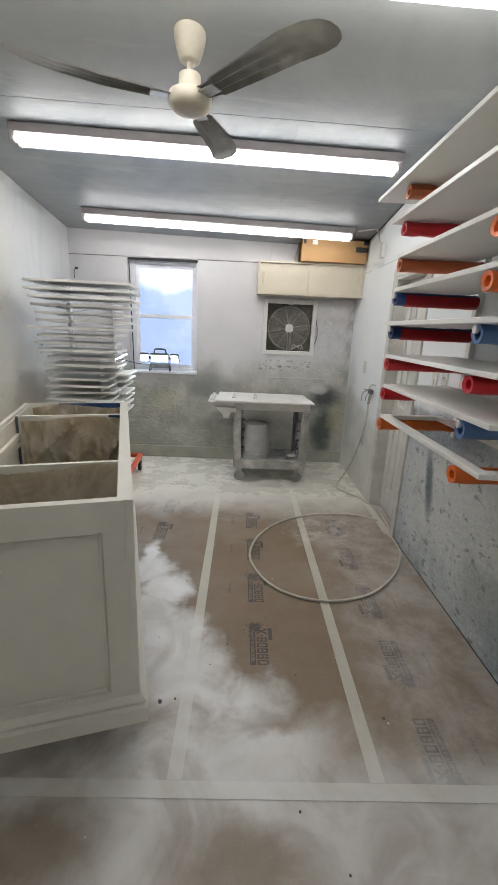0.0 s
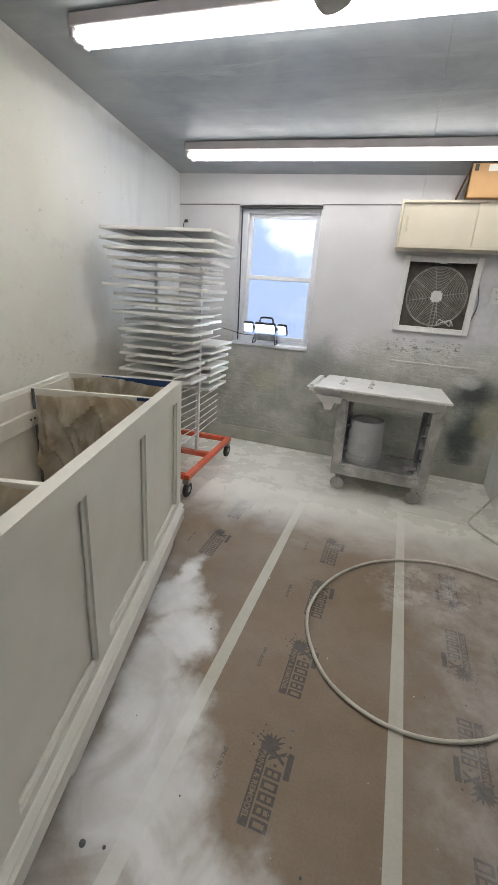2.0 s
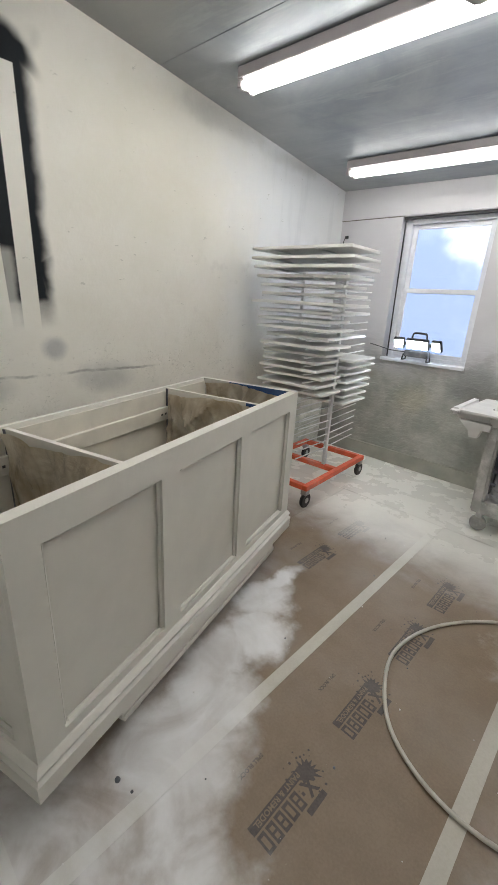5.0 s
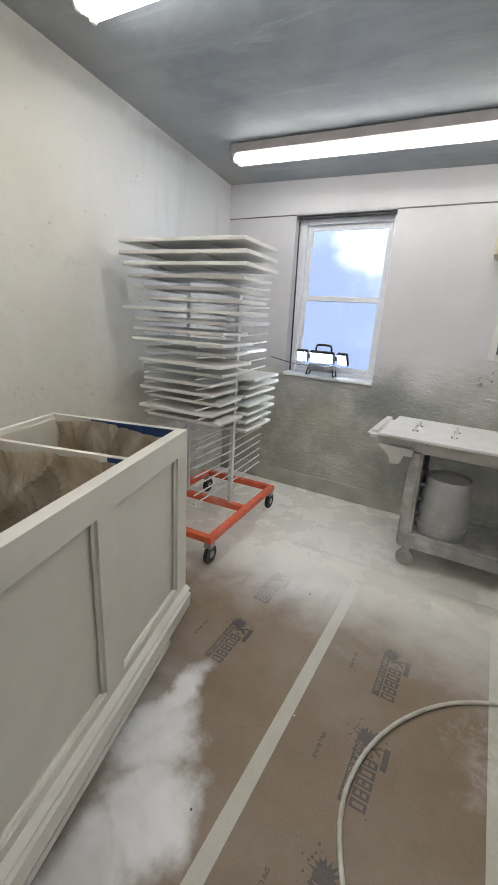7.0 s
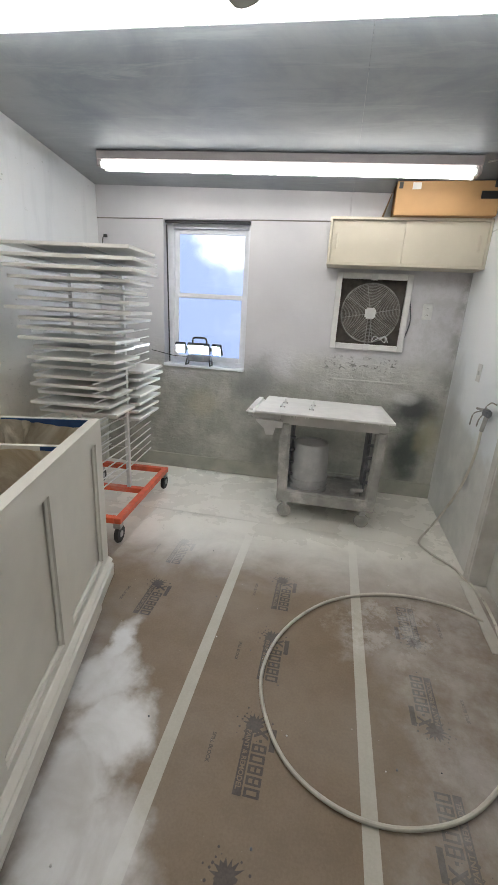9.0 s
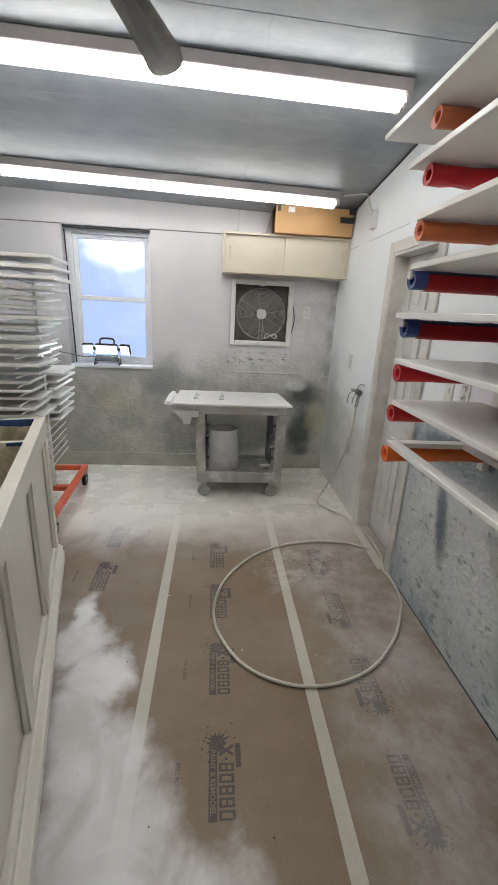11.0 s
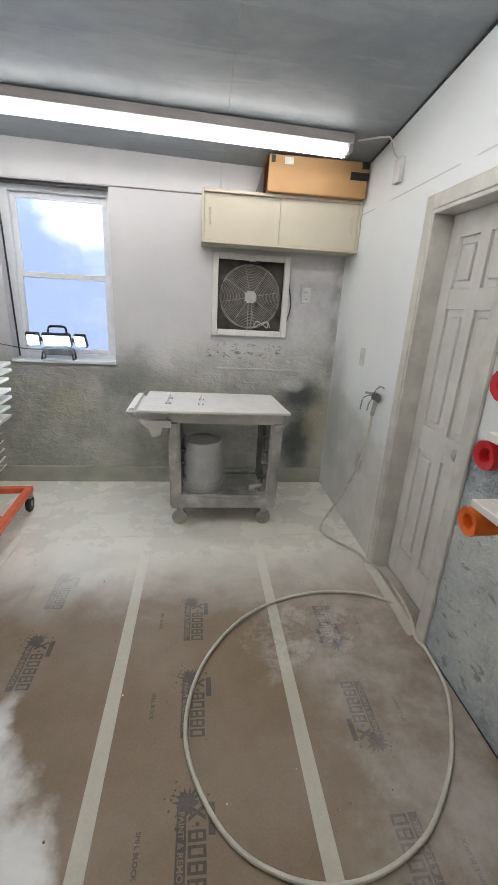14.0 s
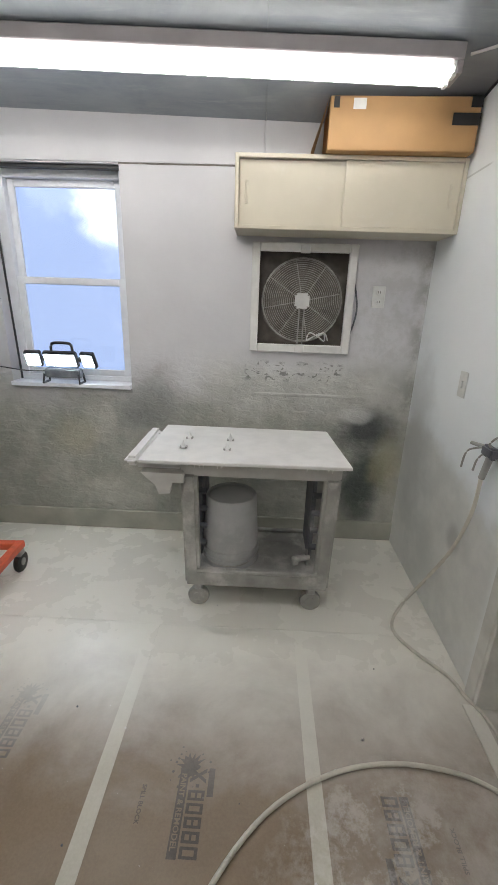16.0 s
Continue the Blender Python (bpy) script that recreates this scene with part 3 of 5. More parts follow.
# window: sashes set back in the opening
win = thing("window_1", "white double-hung window with hazy panes", "window", kind="structure")
fy = YN + 0.10
bm = B()
for a in ((x0, x0 + 0.055, z0, z1), (x1 - 0.035, x1, z0, z1), (x0 + 0.055, x1 - 0.035, z1 - 0.05, z1), (x0 + 0.055, x1 - 0.035, z0, z0 + 0.035)):
    box(bm, a[0], a[1], fy - 0.01, fy + 0.05, a[2], a[3], 0.003)
part("window_frame", bm, VINYL, win)
zm = 1.575
for nm, za, zb, yy in (("upper_sash", zm - 0.01, z1 - 0.05, fy + 0.028), ("lower_sash", z0 + 0.035, zm + 0.03, fy + 0.002)):
    bm = B()
    xa, xb = x0 + 0.055, x1 - 0.035
    s = 0.038
    box(bm, xa, xa + s, yy, yy + 0.022, za, zb, 0.003)
    box(bm, xb - s, xb, yy, yy + 0.022, za, zb, 0.003)
    box(bm, xa + s, xb - s, yy, yy + 0.022, za, za + s, 0.003)
    box(bm, xa + s, xb - s, yy, yy + 0.022, zb - s, zb, 0.003)
    sash = part(nm, bm, VINYL, win)
    pane = part("pane", box(B(), xa + s, xb - s, yy + 0.009, yy + 0.013, za + s, zb - s), GLASS, sash)
    pane.visible_shadow = False
bm = box(B(), x0, x1, YN - 0.03, fy - 0.01, z0 - 0.022, z0 + 0.004, 0.004)
part("window_sill", bm, VINYL, win)
bm = box(B(), x0 + 0.004, x1 - 0.004, YN + 0.02, YN + 0.06, z1 - 0.02, z1 - 0.002, 0.003)
part("shade_rail", bm, DARK, win, "dark roller shade rail")
part("sash_cord", rod(B(), (x0 + 0.03, YN + 0.05, z0 + 0.01), (x0 + 0.012, YN + 0.04, z1 - 0.03), 0.006, n=6), DARK, win)

bm = B()
vs = [bm.verts.new(p) for p in ((-7, 7.5, -2), (6, 7.5, -2), (6, 7.5, 7), (-7, 7.5, 7))]
bm.faces.new(vs)
whole("backdrop", bm, OUT, "bright blue sky with white cloud and hazy trees", "backdrop", kind="structure")

# door, frame and casing
door = thing("door_1", "white six-panel door, closed, in a dusty frame", "door", kind="structure")
bm = B()
cw = 0.065
box(bm, XE - 0.016, XE, d1, d1 + cw, 0, dz + cw, 0.004)
box(bm, XE - 0.016, XE, d0 - cw, d0, 0, dz + cw, 0.004)
box(bm, XE - 0.016, XE, d0, d1, dz, dz + cw, 0.004)
part("casing", bm, TRIM, door)
bm = B()
box(bm, XE - 0.012, XE + TH, d1 - 0.018, d1, 0, dz - 0.001, 0.002)
box(bm, XE - 0.012, XE + TH, d0, d0 + 0.018, 0, dz - 0.001, 0.002)
box(bm, XE - 0.012, XE + TH, d0 + 0.018, d1 - 0.018, dz - 0.019, dz - 0.001, 0.002)
part("jamb", bm, TRIM, door)
xd = XE + 0.085
ya, yb, zt = d0 + 0.021, d1 - 0.021, dz - 0.022
wd = yb - ya
bm = B()
st, mid = 0.085, 0.07
rails = [(0.012, 0.20), (0.80, 0.93), (1.50, 1.59), (zt - 0.10, zt)]
box(bm, xd, xd + 0.035, ya, ya + st, 0.012, zt, 0.003)
box(bm, xd, xd + 0.035, yb - st, yb, 0.012, zt, 0.003)
box(bm, xd, xd + 0.035, (ya + yb - mid) / 2, (ya + yb + mid) / 2, 0.012, zt)
for a, b in rails:
    box(bm, xd + 0.0005, xd + 0.034, ya + st, yb - st, a, b, 0.002)
slab = part("door_leaf", bm, DOORP, door)
for k in range(3):
    for s0, s1 in ((ya + st, (ya + yb - mid) / 2), ((ya + yb + mid) / 2, yb - st)):
        za, zb = rails[k][1], rails[k + 1][0]
        bm = box(B(), xd + 0.014, xd + 0.03, s0, s1, za, zb)
        box(bm, xd + 0.004, xd + 0.016, s0 + 0.025, s1 - 0.025, za + 0.03, zb - 0.03, 0.008)
        part("door_panel", bm, DOORP, slab)
bm = lathe(B(), [(0.028, 0), (0.028, 0.008), (0.011, 0.012), (0.011, 0.03), (0.026, 0.042), (0.027, 0.055), (0.016, 0.064)], 18, (xd, ya + 0.06, 0.90), Matrix.Rotation(radians(-90), 4, "Y"))
part("door_knob", bm, STEEL, door, "dull metal knob", True)
part("threshold", box(B(), XE - 0.055, XE + 0.004, d0 + 0.002, d1 - 0.002, 0.0, 0.007, 0.002), TAPE, door, "pale worn threshold strip")

# ---- lamps on the ceiling ----
def tube_fixture(x0, x1, y, strength):
    f = thing("fluorescent_fixture", "long white two-tube fluorescent strip light, switched on, under the ceiling", "ceiling light", group="fluorescent ceiling lights")
    zc = ceil_z((x0 + x1) / 2, y)
    f.matrix_basis = pose((x0 + x1) / 2, y, zc, 0, math.degrees(math.atan(0.023)), 0)
    h = (x1 - x0) / 2
    bm = box(B(), -h, h, -0.058, 0.058, -0.05, 0.002, 0.004)
    part("housing", bm, FIXT, f)
    for s in (-1, 1):
        bm = box(B(), s * h - 0.012 * s - 0.012, s * h - 0.012 * s + 0.012, -0.056, 0.056, -0.092, -0.051, 0.004)
        part("end_cap", bm, FIXT, f)
        t = part("tube", rod(B(), (-h + 0.03, 0.034 * s, -0.078), (h - 0.03, 0.034 * s, -0.078), 0.019, n=14), TUBEM[strength], f, "glowing white tube", True)
        for e in (-1, 1):
            part("socket", box(B(), e * (h - 0.028) - 0.008, e * (h - 0.028) + 0.008, 0.034 * s - 0.016, 0.034 * s + 0.016, -0.101, -0.0505, 0.003), PLATE, f)
    return f


tube_fixture(-1.175, 1.195, 3.14, 16.5)
tube_fixture(-1.22, 1.24, 4.36, 8.5)
tube_fixture(-1.15, 1.25, 1.97, 14.0)
# unseen fixture, added to brighten the cabinet's near end and near wall
tube_fixture(-1.15, 1.25, 0.45, 5.5)

# ---- ceiling fan ----
FX, FY = -0.012, 2.36
fz = ceil_z(FX, FY)
fan = thing("ceiling_fan", "ivory ceiling fan with three dusty grey blades, at rest", "ceiling fan", pose(FX, FY, fz))
part("canopy", lathe(B(), [(0.068, 0.012), (0.066, -0.02), (0.058, -0.055), (0.044, -0.095), (0.034, -0.102)]), FANW, fan, smooth=True)
part("downrod", rod(B(), (0, 0, -0.10), (0, 0, -0.15), 0.0125, n=14), FANW, fan, smooth=True)
part("motor", lathe(B(), [(0.038, -0.142), (0.046, -0.147), (0.05, -0.21), (0.088, -0.216), (0.096, -0.228), (0.094, -0.25), (0.085, -0.268), (0.062, -0.282), (0.03, -0.289), (0.004, -0.29)], 32), FANW, fan, smooth=True)


def fan_blade(angle):
    bm = B()
    rows = [(0.075, 0.036), (0.16, 0.042), (0.17, 0.052), (0.37, 0.064), (0.53, 0.073), (0.62, 0.073), (0.67, 0.06), (0.695, 0.038), (0.705, 0.012)]
    cols = 13
    grid = []
    for r, w in rows:
        line = []
        for j in range(cols):
            u = j / (cols - 1) * 2 - 1
            ridge = 0.006 * math.cos(u * 3 * math.pi) if 0.15 < r < 0.5 else 0
            lift = 0.02 * (r / 0.7) ** 2 - u * w * 0.18
            sweep = 0.05 * max(0, (r - 0.4) / 0.3) ** 2
            line.append(bm.verts.new((r, u * w + sweep, lift + ridge)))
        grid.append(line)
    for a, b in zip(grid, grid[1:]):
        for j in range(cols - 1):
            bm.faces.new((a[j], a[j + 1], b[j + 1], b[j]))
    bmesh.ops.solidify(bm, geom=bm.faces, thickness=0.004)
    ob = part("blade", bm, BLADE, fan, "dusty grey ribbed blade", True, pose(0, 0, -0.232, 0, 0, angle))
    bm = box(B(), 0.06, 0.17, -0.03, 0.03, -0.010, -0.004, 0.002)
    part("blade_bracket", bm, STEEL, ob)


for a in (76, 197, 317):
    fan_blade(a)

# ---- wall cupboard, box, exhaust fan on the north wall ----
cup = thing("wall_cupboard", "cream wall cupboard with two sliding doors, high on the wall", "cupboard", pose(0.385, 4.64, 1.84))
L, D, H = XE - 0.002 - 0.385, YN - 0.01 - 4.64, 0.315
bm = B()
t = 0.018
box(bm, 0, t, 0, D, 0, H, 0.002)
box(bm, L - t, L, 0, D, 0, H, 0.002)
box(bm, t, L - t, 0, D, 0, t, 0.002)
box(bm, t, L - t, 0, D, H - t, H, 0.002)
box(bm, t, L - t, D - 0.01, D, t, H - t)
part("body", bm, CREAM, cup)
for nm, xa, xb, yy in (("sliding_door", t + 0.001, L * 0.5 + 0.02, 0.022), ("sliding_door", L * 0.5 - 0.02, L - t - 0.001, 0.008)):
    dr = part(nm, box(B(), xa, xb, yy, yy + 0.011, t + 0.001, H - t - 0.001, 0.002), CREAM, cup)
    hx = xa + 0.03 if yy > 0.015 else xb - 0.05
    part("finger_pull", box(B(), hx, hx + 0.014, yy - 0.004, yy + 0.002, 0.11, 0.21, 0.003), CREAM, dr)

cb = thing("cardboard_box", "long brown cardboard box with black tape on the cupboard", "box", pose(0.80, 4.60, 2.157, 0, 0, -1.5))
part("carton", box(B(), 0, 0.645, 0, 0.26, 0, 0.205, 0.004), CARDB, cb)
bm = B()
vs = [bm.verts.new(p) for p in ((-0.004, 0.0, 0.205), (-0.004, 0.26, 0.205), (-0.06, 0.27, -0.002), (-0.07, 0.01, 0.0))]
bm.faces.new(vs)
bmesh.ops.solidify(bm, geom=bm.faces, thickness=0.004)
part("flap", bm, CARDB, cb, "open cardboard end flap")
for q in ((0.53, 0.648, 0.10, 0.145), (0.60, 0.648, 0.165, 0.206), (0.015, 0.04, 0.16, 0.2)):
    part("tape", box(B(), q[0], q[1], -0.0025, 0.0, q[2], q[3]), BLACKT, cb, "black tape strip")
part("shipping_label", box(B(), 0.10, 0.155, -0.0025, 0, 0.155, 0.195), PLATE, cb, "small white label")

# exhaust fan in its white frame
ex = thing("exhaust_fan", "dusty round exhaust fan in a white square wall frame", "exhaust fan", pose(0, YN, 0))
bm = B()
o = 0.032
for a in ((v0 - 0.012, v0 + o, w0 - 0.012, w1 + 0.012), (v1 - o, v1 + 0.012, w0 - 0.012, w1 + 0.012), (v0 + o, v1 - o, w0 - 0.012, w0 + o), (v0 + o, v1 - o, w1 - o, w1 + 0.012)):
    box(bm, a[0], a[1], -0.035, 0.0, a[2], a[3], 0.004)
part("frame", bm, WHITE, ex)
part("back_plate", box(B(), v0, v1, 0.12, 0.135, w0, w1), MESHD, ex)
bm = B()
for a in ((v0, v0 + 0.006, w0, w1), (v1 - 0.006, v1, w0, w1)):
    box(bm, a[0], a[1], 0.0, 0.12, a[2], a[3])
box(bm, v0 + 0.006, v1 - 0.006, 0.0, 0.12, w0, w0 + 0.006)
box(bm, v0 + 0.006, v1 - 0.006, 0.0, 0.12, w1 - 0.006, w1)
part("lining", bm, MESHD, ex)
# black disc gives the shade of the deep opening behind the blades
part("well_shade_disc", lathe(B(), [(0.236, 0.0), (0.236, 0.006), (0.004, 0.006)], 40, ((v0 + v1) / 2 + 0.005, 0.119, (w0 + w1) / 2 - 0.005), Matrix.Rotation(radians(90), 4, "X")), DARK, ex)
vx, vz, vr = (v0 + v1) / 2 + 0.005, (w0 + w1) / 2 - 0.005, 0.228
turn = Matrix.Rotation(radians(90), 4, "X")


def circle(r, y, n=40):
    return [(vx + r * math.cos(2 * math.pi * i / n), y, vz + r * math.sin(2 * math.pi * i / n)) for i in range(n)]


for i in range(17):
    r = 0.05 + i * (vr - 0.05) / 16
    part("guard_ring", pipe(B(), circle(r, 0.03 + 0.03 * (r / vr) ** 3), 0.0017 if i < 16 else 0.006, 5, True), GUARD, ex)
for i in range(8):
    a = 2 * math.pi * i / 8 + 0.2
    part("guard_spoke", pipe(B(), [(vx + r * math.cos(a), 0.034 + 0.03 * (r / vr) ** 3, vz + r * math.sin(a)) for r in (0.04, 0.1, 0.15, vr)], 0.0026, 5), GUARD, ex)
part("hub", box(B(), vx - 0.042, vx + 0.042, 0.012, 0.034, vz - 0.042, vz + 0.042, 0.012, 2), PLATE, ex, "pale square hub cap")
part("shroud", lathe(B(), [(vr + 0.005, 0.0), (vr + 0.014, 0.0), (vr + 0.014, 0.06), (vr + 0.005, 0.06)], 40, (vx, 0.12, vz), turn), MESHD, ex, smooth=True)
for i in range(5):
    bm = B()
    grid = []
    for j in range(5):
        r = 0.04 + j * 0.036
        w = 0.03 + j * 0.012
        a = 2 * math.pi * i / 5 + 0.12 * j
        c, s = math.cos(a), math.sin(a)
        grid.append([bm.verts.new((vx + r * c - u * w * s, 0.085 + u * 0.02, vz + r * s + u * w * c)) for u in (-1, 0, 1)])
    for a, b in zip(grid, grid[1:]):
        for k in range(2):
            bm.faces.new((a[k], a[k + 1], b[k + 1], b[k]))
    bmesh.ops.solidify(bm, geom=bm.faces, thickness=0.002)
    part("fan_blade", bm, DUSTD, ex, "dark dusty fan blade", True)
for s in (-0.014, 0.014):
    part("bracket", box(B(), vx + s - 0.004, vx + s + 0.004, 0.018, 0.026, w0 + 0.03, vz - 0.04, 0.002), WIRE, ex)
for zz in (w1 - 0.04, w0 - 0.012):
    part("clip", box(B(), vx - 0.03, vx + 0.022, -0.04, -0.036, zz, zz + 0.045, 0.002), PLATE, ex)
pts = [(vx + 0.10 + 0.07 * math.sin(1.0 * k) * (0.6 + 0.05 * k), 0.02 + 0.004 * k, w0 + 0.075 + 0.026 * math.sin(2.1 * k)) for k in range(9)]
part("power_cord", pipe(B(), smooth_line(pts, 6), 0.0045, 6), PLATE, ex, "coiled pale power cord", True)
part("loose_cable", pipe(B(), smooth_line([(v1 + 0.012, -0.01, 1.62), (v1 + 0.035, -0.02, 1.5), (v1 + 0.03, -0.02, 1.42), (v1 + 0.012, -0.012, 1.35)], 6), 0.005, 6), DUSTD, ex)


def outlet(name, label, at, switch=False):
    o = thing(name, label, "wall socket" if not switch else "light switch", at)
    part("plate", box(B(), -0.036, 0.036, -0.006, 0.0, -0.058, 0.058, 0.003), PLATE, o)
    if switch:
        part("toggle", box(B(), -0.008, 0.008, -0.013, -0.005, -0.016, 0.016, 0.002), PLATE, o)
    else:
        for z in (-0.025, 0.025):
            p = part("receptacle", lathe(B(), [(0.017, 0), (0.017, 0.004), (0.015, 0.005)], 16, (0, -0.0055, z), turn), PLATE, o)
            for s in (-0.006, 0.006):
                part("slot", box(B(), s - 0.0015, s + 0.0015, -0.0118, -0.0102, z - 0.005, z + 0.006), DARK, p)
    return o


outlet("wall_socket", "white double wall socket on the window wall", pose(1.185, YN, 1.55))
outlet("wall_socket", "painted-over double socket on the stained plaster wall", pose(XW, 1.21, 1.19, 0, 0, 90))
outlet("wall_socket", "white double socket behind the lumber rack", pose(XE, 2.66, 1.235, 0, 0, -90))
outlet("light_switch", "white light switch behind the lumber rack", pose(XE, 2.785, 1.225, 0, 0, -90), True)
outlet("light_switch", "white light switch beside the door", pose(XE, 4.29, 1.18, 0, 0, -90), True)
outlet("wall_socket", "painted socket low on the wall beside the rack", pose(XW, 4.1, 1.25, 0, 0, 90))
jb = thing("junction_box", "small white junction box with cable to the lamp", "junction box", pose(XE, 4.12, 2.2, 0, 0, -90))
part("box_body", box(B(), -0.035, 0.035, -0.03, 0, -0.06, 0.06, 0.004), PLATE, jb)
part("cable", pipe(B(), smooth_line([(0.0, -0.02, 0.05), (-0.03, -0.04, 0.09), (-0.07, -0.05, 0.16), (-0.14, -0.06, 0.195), (-0.22, -0.19, 0.19)], 7), 0.005, 6), PLATE, jb, smooth=True)
hk = thing("wall_hook", "small black hook with cord on the window wall", "hook", pose(-1.51, YN, 2.03))
part("hook_body", box(B(), -0.012, 0.018, -0.022, 0, -0.012, 0.012, 0.004), DARK, hk)
part("cord", pipe(B(), smooth_line([(-0.01, -0.012, 0.0), (-0.022, -0.014, -0.03), (-0.024, -0.012, -0.10)], 6), 0.004, 6), DARK, hk)

# ---- work light on the sill ----
wl = thing("work_light", "black three-panel LED work light, switched on, on the window sill", "work light", pose(-0.648, 4.895, 0.999) @ Matrix.Diagonal((0.86, 1, 1, 1)))
for nm, xa, xb, rz in (("side_panel", -0.245, -0.14, 12), ("main_panel", -0.115, 0.115, 0), ("side_panel", 0.14, 0.245, -12)):
    c = (xa + xb) / 2
    h = (xb - xa) / 2
    p = part(nm, box(B(), -h, h, -0.012, 0.02, -0.05, 0.05, 0.006, 2), DARK, wl, at=pose(c, -0.05, 0.145, 24, 0, rz))
    part("led_face", box(B(), -h + 0.010, h - 0.010, -0.016, -0.0122, -0.038, 0.038, 0.002), LEDM, p, "glowing white LED face")
part("lower_body", box(B(), -0.125, 0.125, -0.06, 0.0, 0.035, 0.09, 0.008, 2), DUSTD, wl)
for s in (-1, 1):
    part("hinge", box(B(), s * 0.128 - 0.014, s * 0.128 + 0.014, -0.045, -0.02, 0.13, 0.16, 0.003), DARK, wl)
    part("foot", pipe(B(), [(s * 0.12, -0.065, 0.06), (s * 0.128, -0.075, 0.008), (s * 0.128, 0.0, 0.008), (s * 0.12, -0.005, 0.06)], 0.008, 6), DARK, wl)
part("handle", pipe(B(), smooth_line([(-0.075, -0.03, 0.19), (-0.07, -0.03, 0.225), (-0.045, -0.03, 0.238), (0.045, -0.03, 0.238), (0.07, -0.03, 0.225), (0.075, -0.03, 0.19)], 5), 0.009, 7), DARK, wl, smooth=True)
part("lead", pipe(B(), smooth_line([(-0.13, -0.02, 0.07), (-0.26, -0.06, 0.075), (-0.36, -0.12, 0.10), (-0.43, -0.2, 0.125)], 8), 0.004, 6), DARK, wl)

# ---- utility cart with bench board ----
cart = thing("utility_cart", "grey plastic utility cart caked with overspray", "utility cart", pose(0.0, 4.14, 0))
X0, X1, CD = 0.195, 0.935, 0.44
bm = B()
box(bm, X0, X1, 0, CD, 0.735, 0.815, 0.012, 2)
part("top_tray", bm, TRAYTOP, cart)
bm = box(B(), X0 + 0.02, X1 - 0.02, 0.0, CD, 0.14, 0.215, 0.004)
for q in ((X0 + 0.02, X1 - 0.02, 0.0, 0.028), (X0 + 0.02, X1 - 0.02, CD - 0.028, CD), (X0 + 0.02, X0 + 0.05, 0.028, CD - 0.028), (X1 - 0.05, X1 - 0.02, 0.028, CD - 0.028)):
    box(bm, *q, 0.215, 0.235, 0.005)
part("bottom_tray", bm, DUSTY, cart)
for xa, lean in ((X0, 0), (X1 - 0.075, 0)):
    for ya in (-0.004, CD - 0.066):
        bm = box(B(), xa, xa + 0.075, ya, ya + 0.07, 0.14, 0.75, 0.014, 2)
        for v in bm.verts:
            if v.co.z < 0.3:
                v.co.x += 0.012 if xa == X0 else -0.012
        part("leg", bm, DUSTY, cart, smooth=True)
for xa in (X0 + 0.066, X1 - 0.112):
    for k in range(4):
        part("side_rib", box(B(), xa, xa + 0.046, 0.07, 0.11, 0.33 + 0.095 * k, 0.345 + 0.095 * k, 0.003), DUSTD, cart)
    part("side_web", box(B(), xa, xa + 0.02, 0.11, CD - 0.08, 0.25, 0.735, 0.003), DUSTD, cart)
hb = B()
box(hb, -0.02, X0, 0.03, 0.075, 0.755, 0.815, 0.01, 2)
box(hb, -0.02, X0, CD - 0.075, CD - 0.03, 0.755, 0.815, 0.01, 2)
box(hb, -0.055, 0.018, -0.035, CD, 0.785, 0.832, 0.02, 3)
part("push_handle", hb, BENCH, cart, smooth=True)
bm = B()
outline = [(0.02, 0.76), (0.215, 0.76), (0.215, 0.715), (0.165, 0.715), (0.15, 0.66), (0.10, 0.655), (0.085, 0.70), (0.045, 0.735)]
f = bm.faces.new([bm.verts.new((x, -0.03, z)) for x, z in outline])
ret = bmesh.ops.extrude_face_region(bm, geom=[f])
for v in ret["geom"]:
    if isinstance(v, bmesh.types.BMVert):
        v.co.y += 0.05
part("holster", bm, TRAYTOP, cart)
for xa in (0.27, 0.845):
    for ya in (0.035, CD - 0.03):
        c = part("caster", box(B(), xa - 0.022, xa + 0.022, ya - 0.022, ya + 0.022, 0.10, 0.15, 0.006), STEEL, cart)
        part("wheel", lathe(B(), [(0.03, -0.016), (0.052, -0.014), (0.056, 0), (0.052, 0.014), (0.03, 0.016)], 24, (xa, ya, 0.056), turn), DUSTY, c, smooth=True)
        part("wheel_hub", lathe(B(), [(0.026, -0.019), (0.028, 0), (0.026, 0.019)], 16, (xa, ya, 0.056), turn), DUSTY, c, smooth=True)

bm = B()
ol = [(0.02, 4.078), (0.965, 4.09), (0.925, 4.62), (0.03, 4.63)]
f = bm.faces.new([bm.verts.new((x, y, 0.8155)) for x, y in ol])
ret = bmesh.ops.extrude_face_region(bm, geom=[f])
for v in ret["geom"]:
    if isinstance(v, bmesh.types.BMVert):
        v.co.z += 0.017
bmesh.ops.bevel(bm, geom=bm.edges[:], offset=0.003, segments=1, affect="EDGES")
whole("bench_board", bm, BENCH, "white paint-crusted board lying on the cart", "board")
for px, py in ((0.19, 4.26), (0.195, 4.40), (0.40, 4.25), (0.405, 4.39)):
    tp = thing("painter_pyramid", "small white pyramid paint stand on the board", "paint stand", pose(px, py, 0.833), group="paint stands on the board")
    part("cone", lathe(B(), [(0.016, 0), (0.014, 0.008), (0.004, 0.03), (0.001, 0.04)], 6), BENCH, tp)
    part("base", box(B(), -0.018, 0.018, -0.012, 0.012, 0, 0.008, 0.002), DUSTY, tp)
rng = random.Random(4)
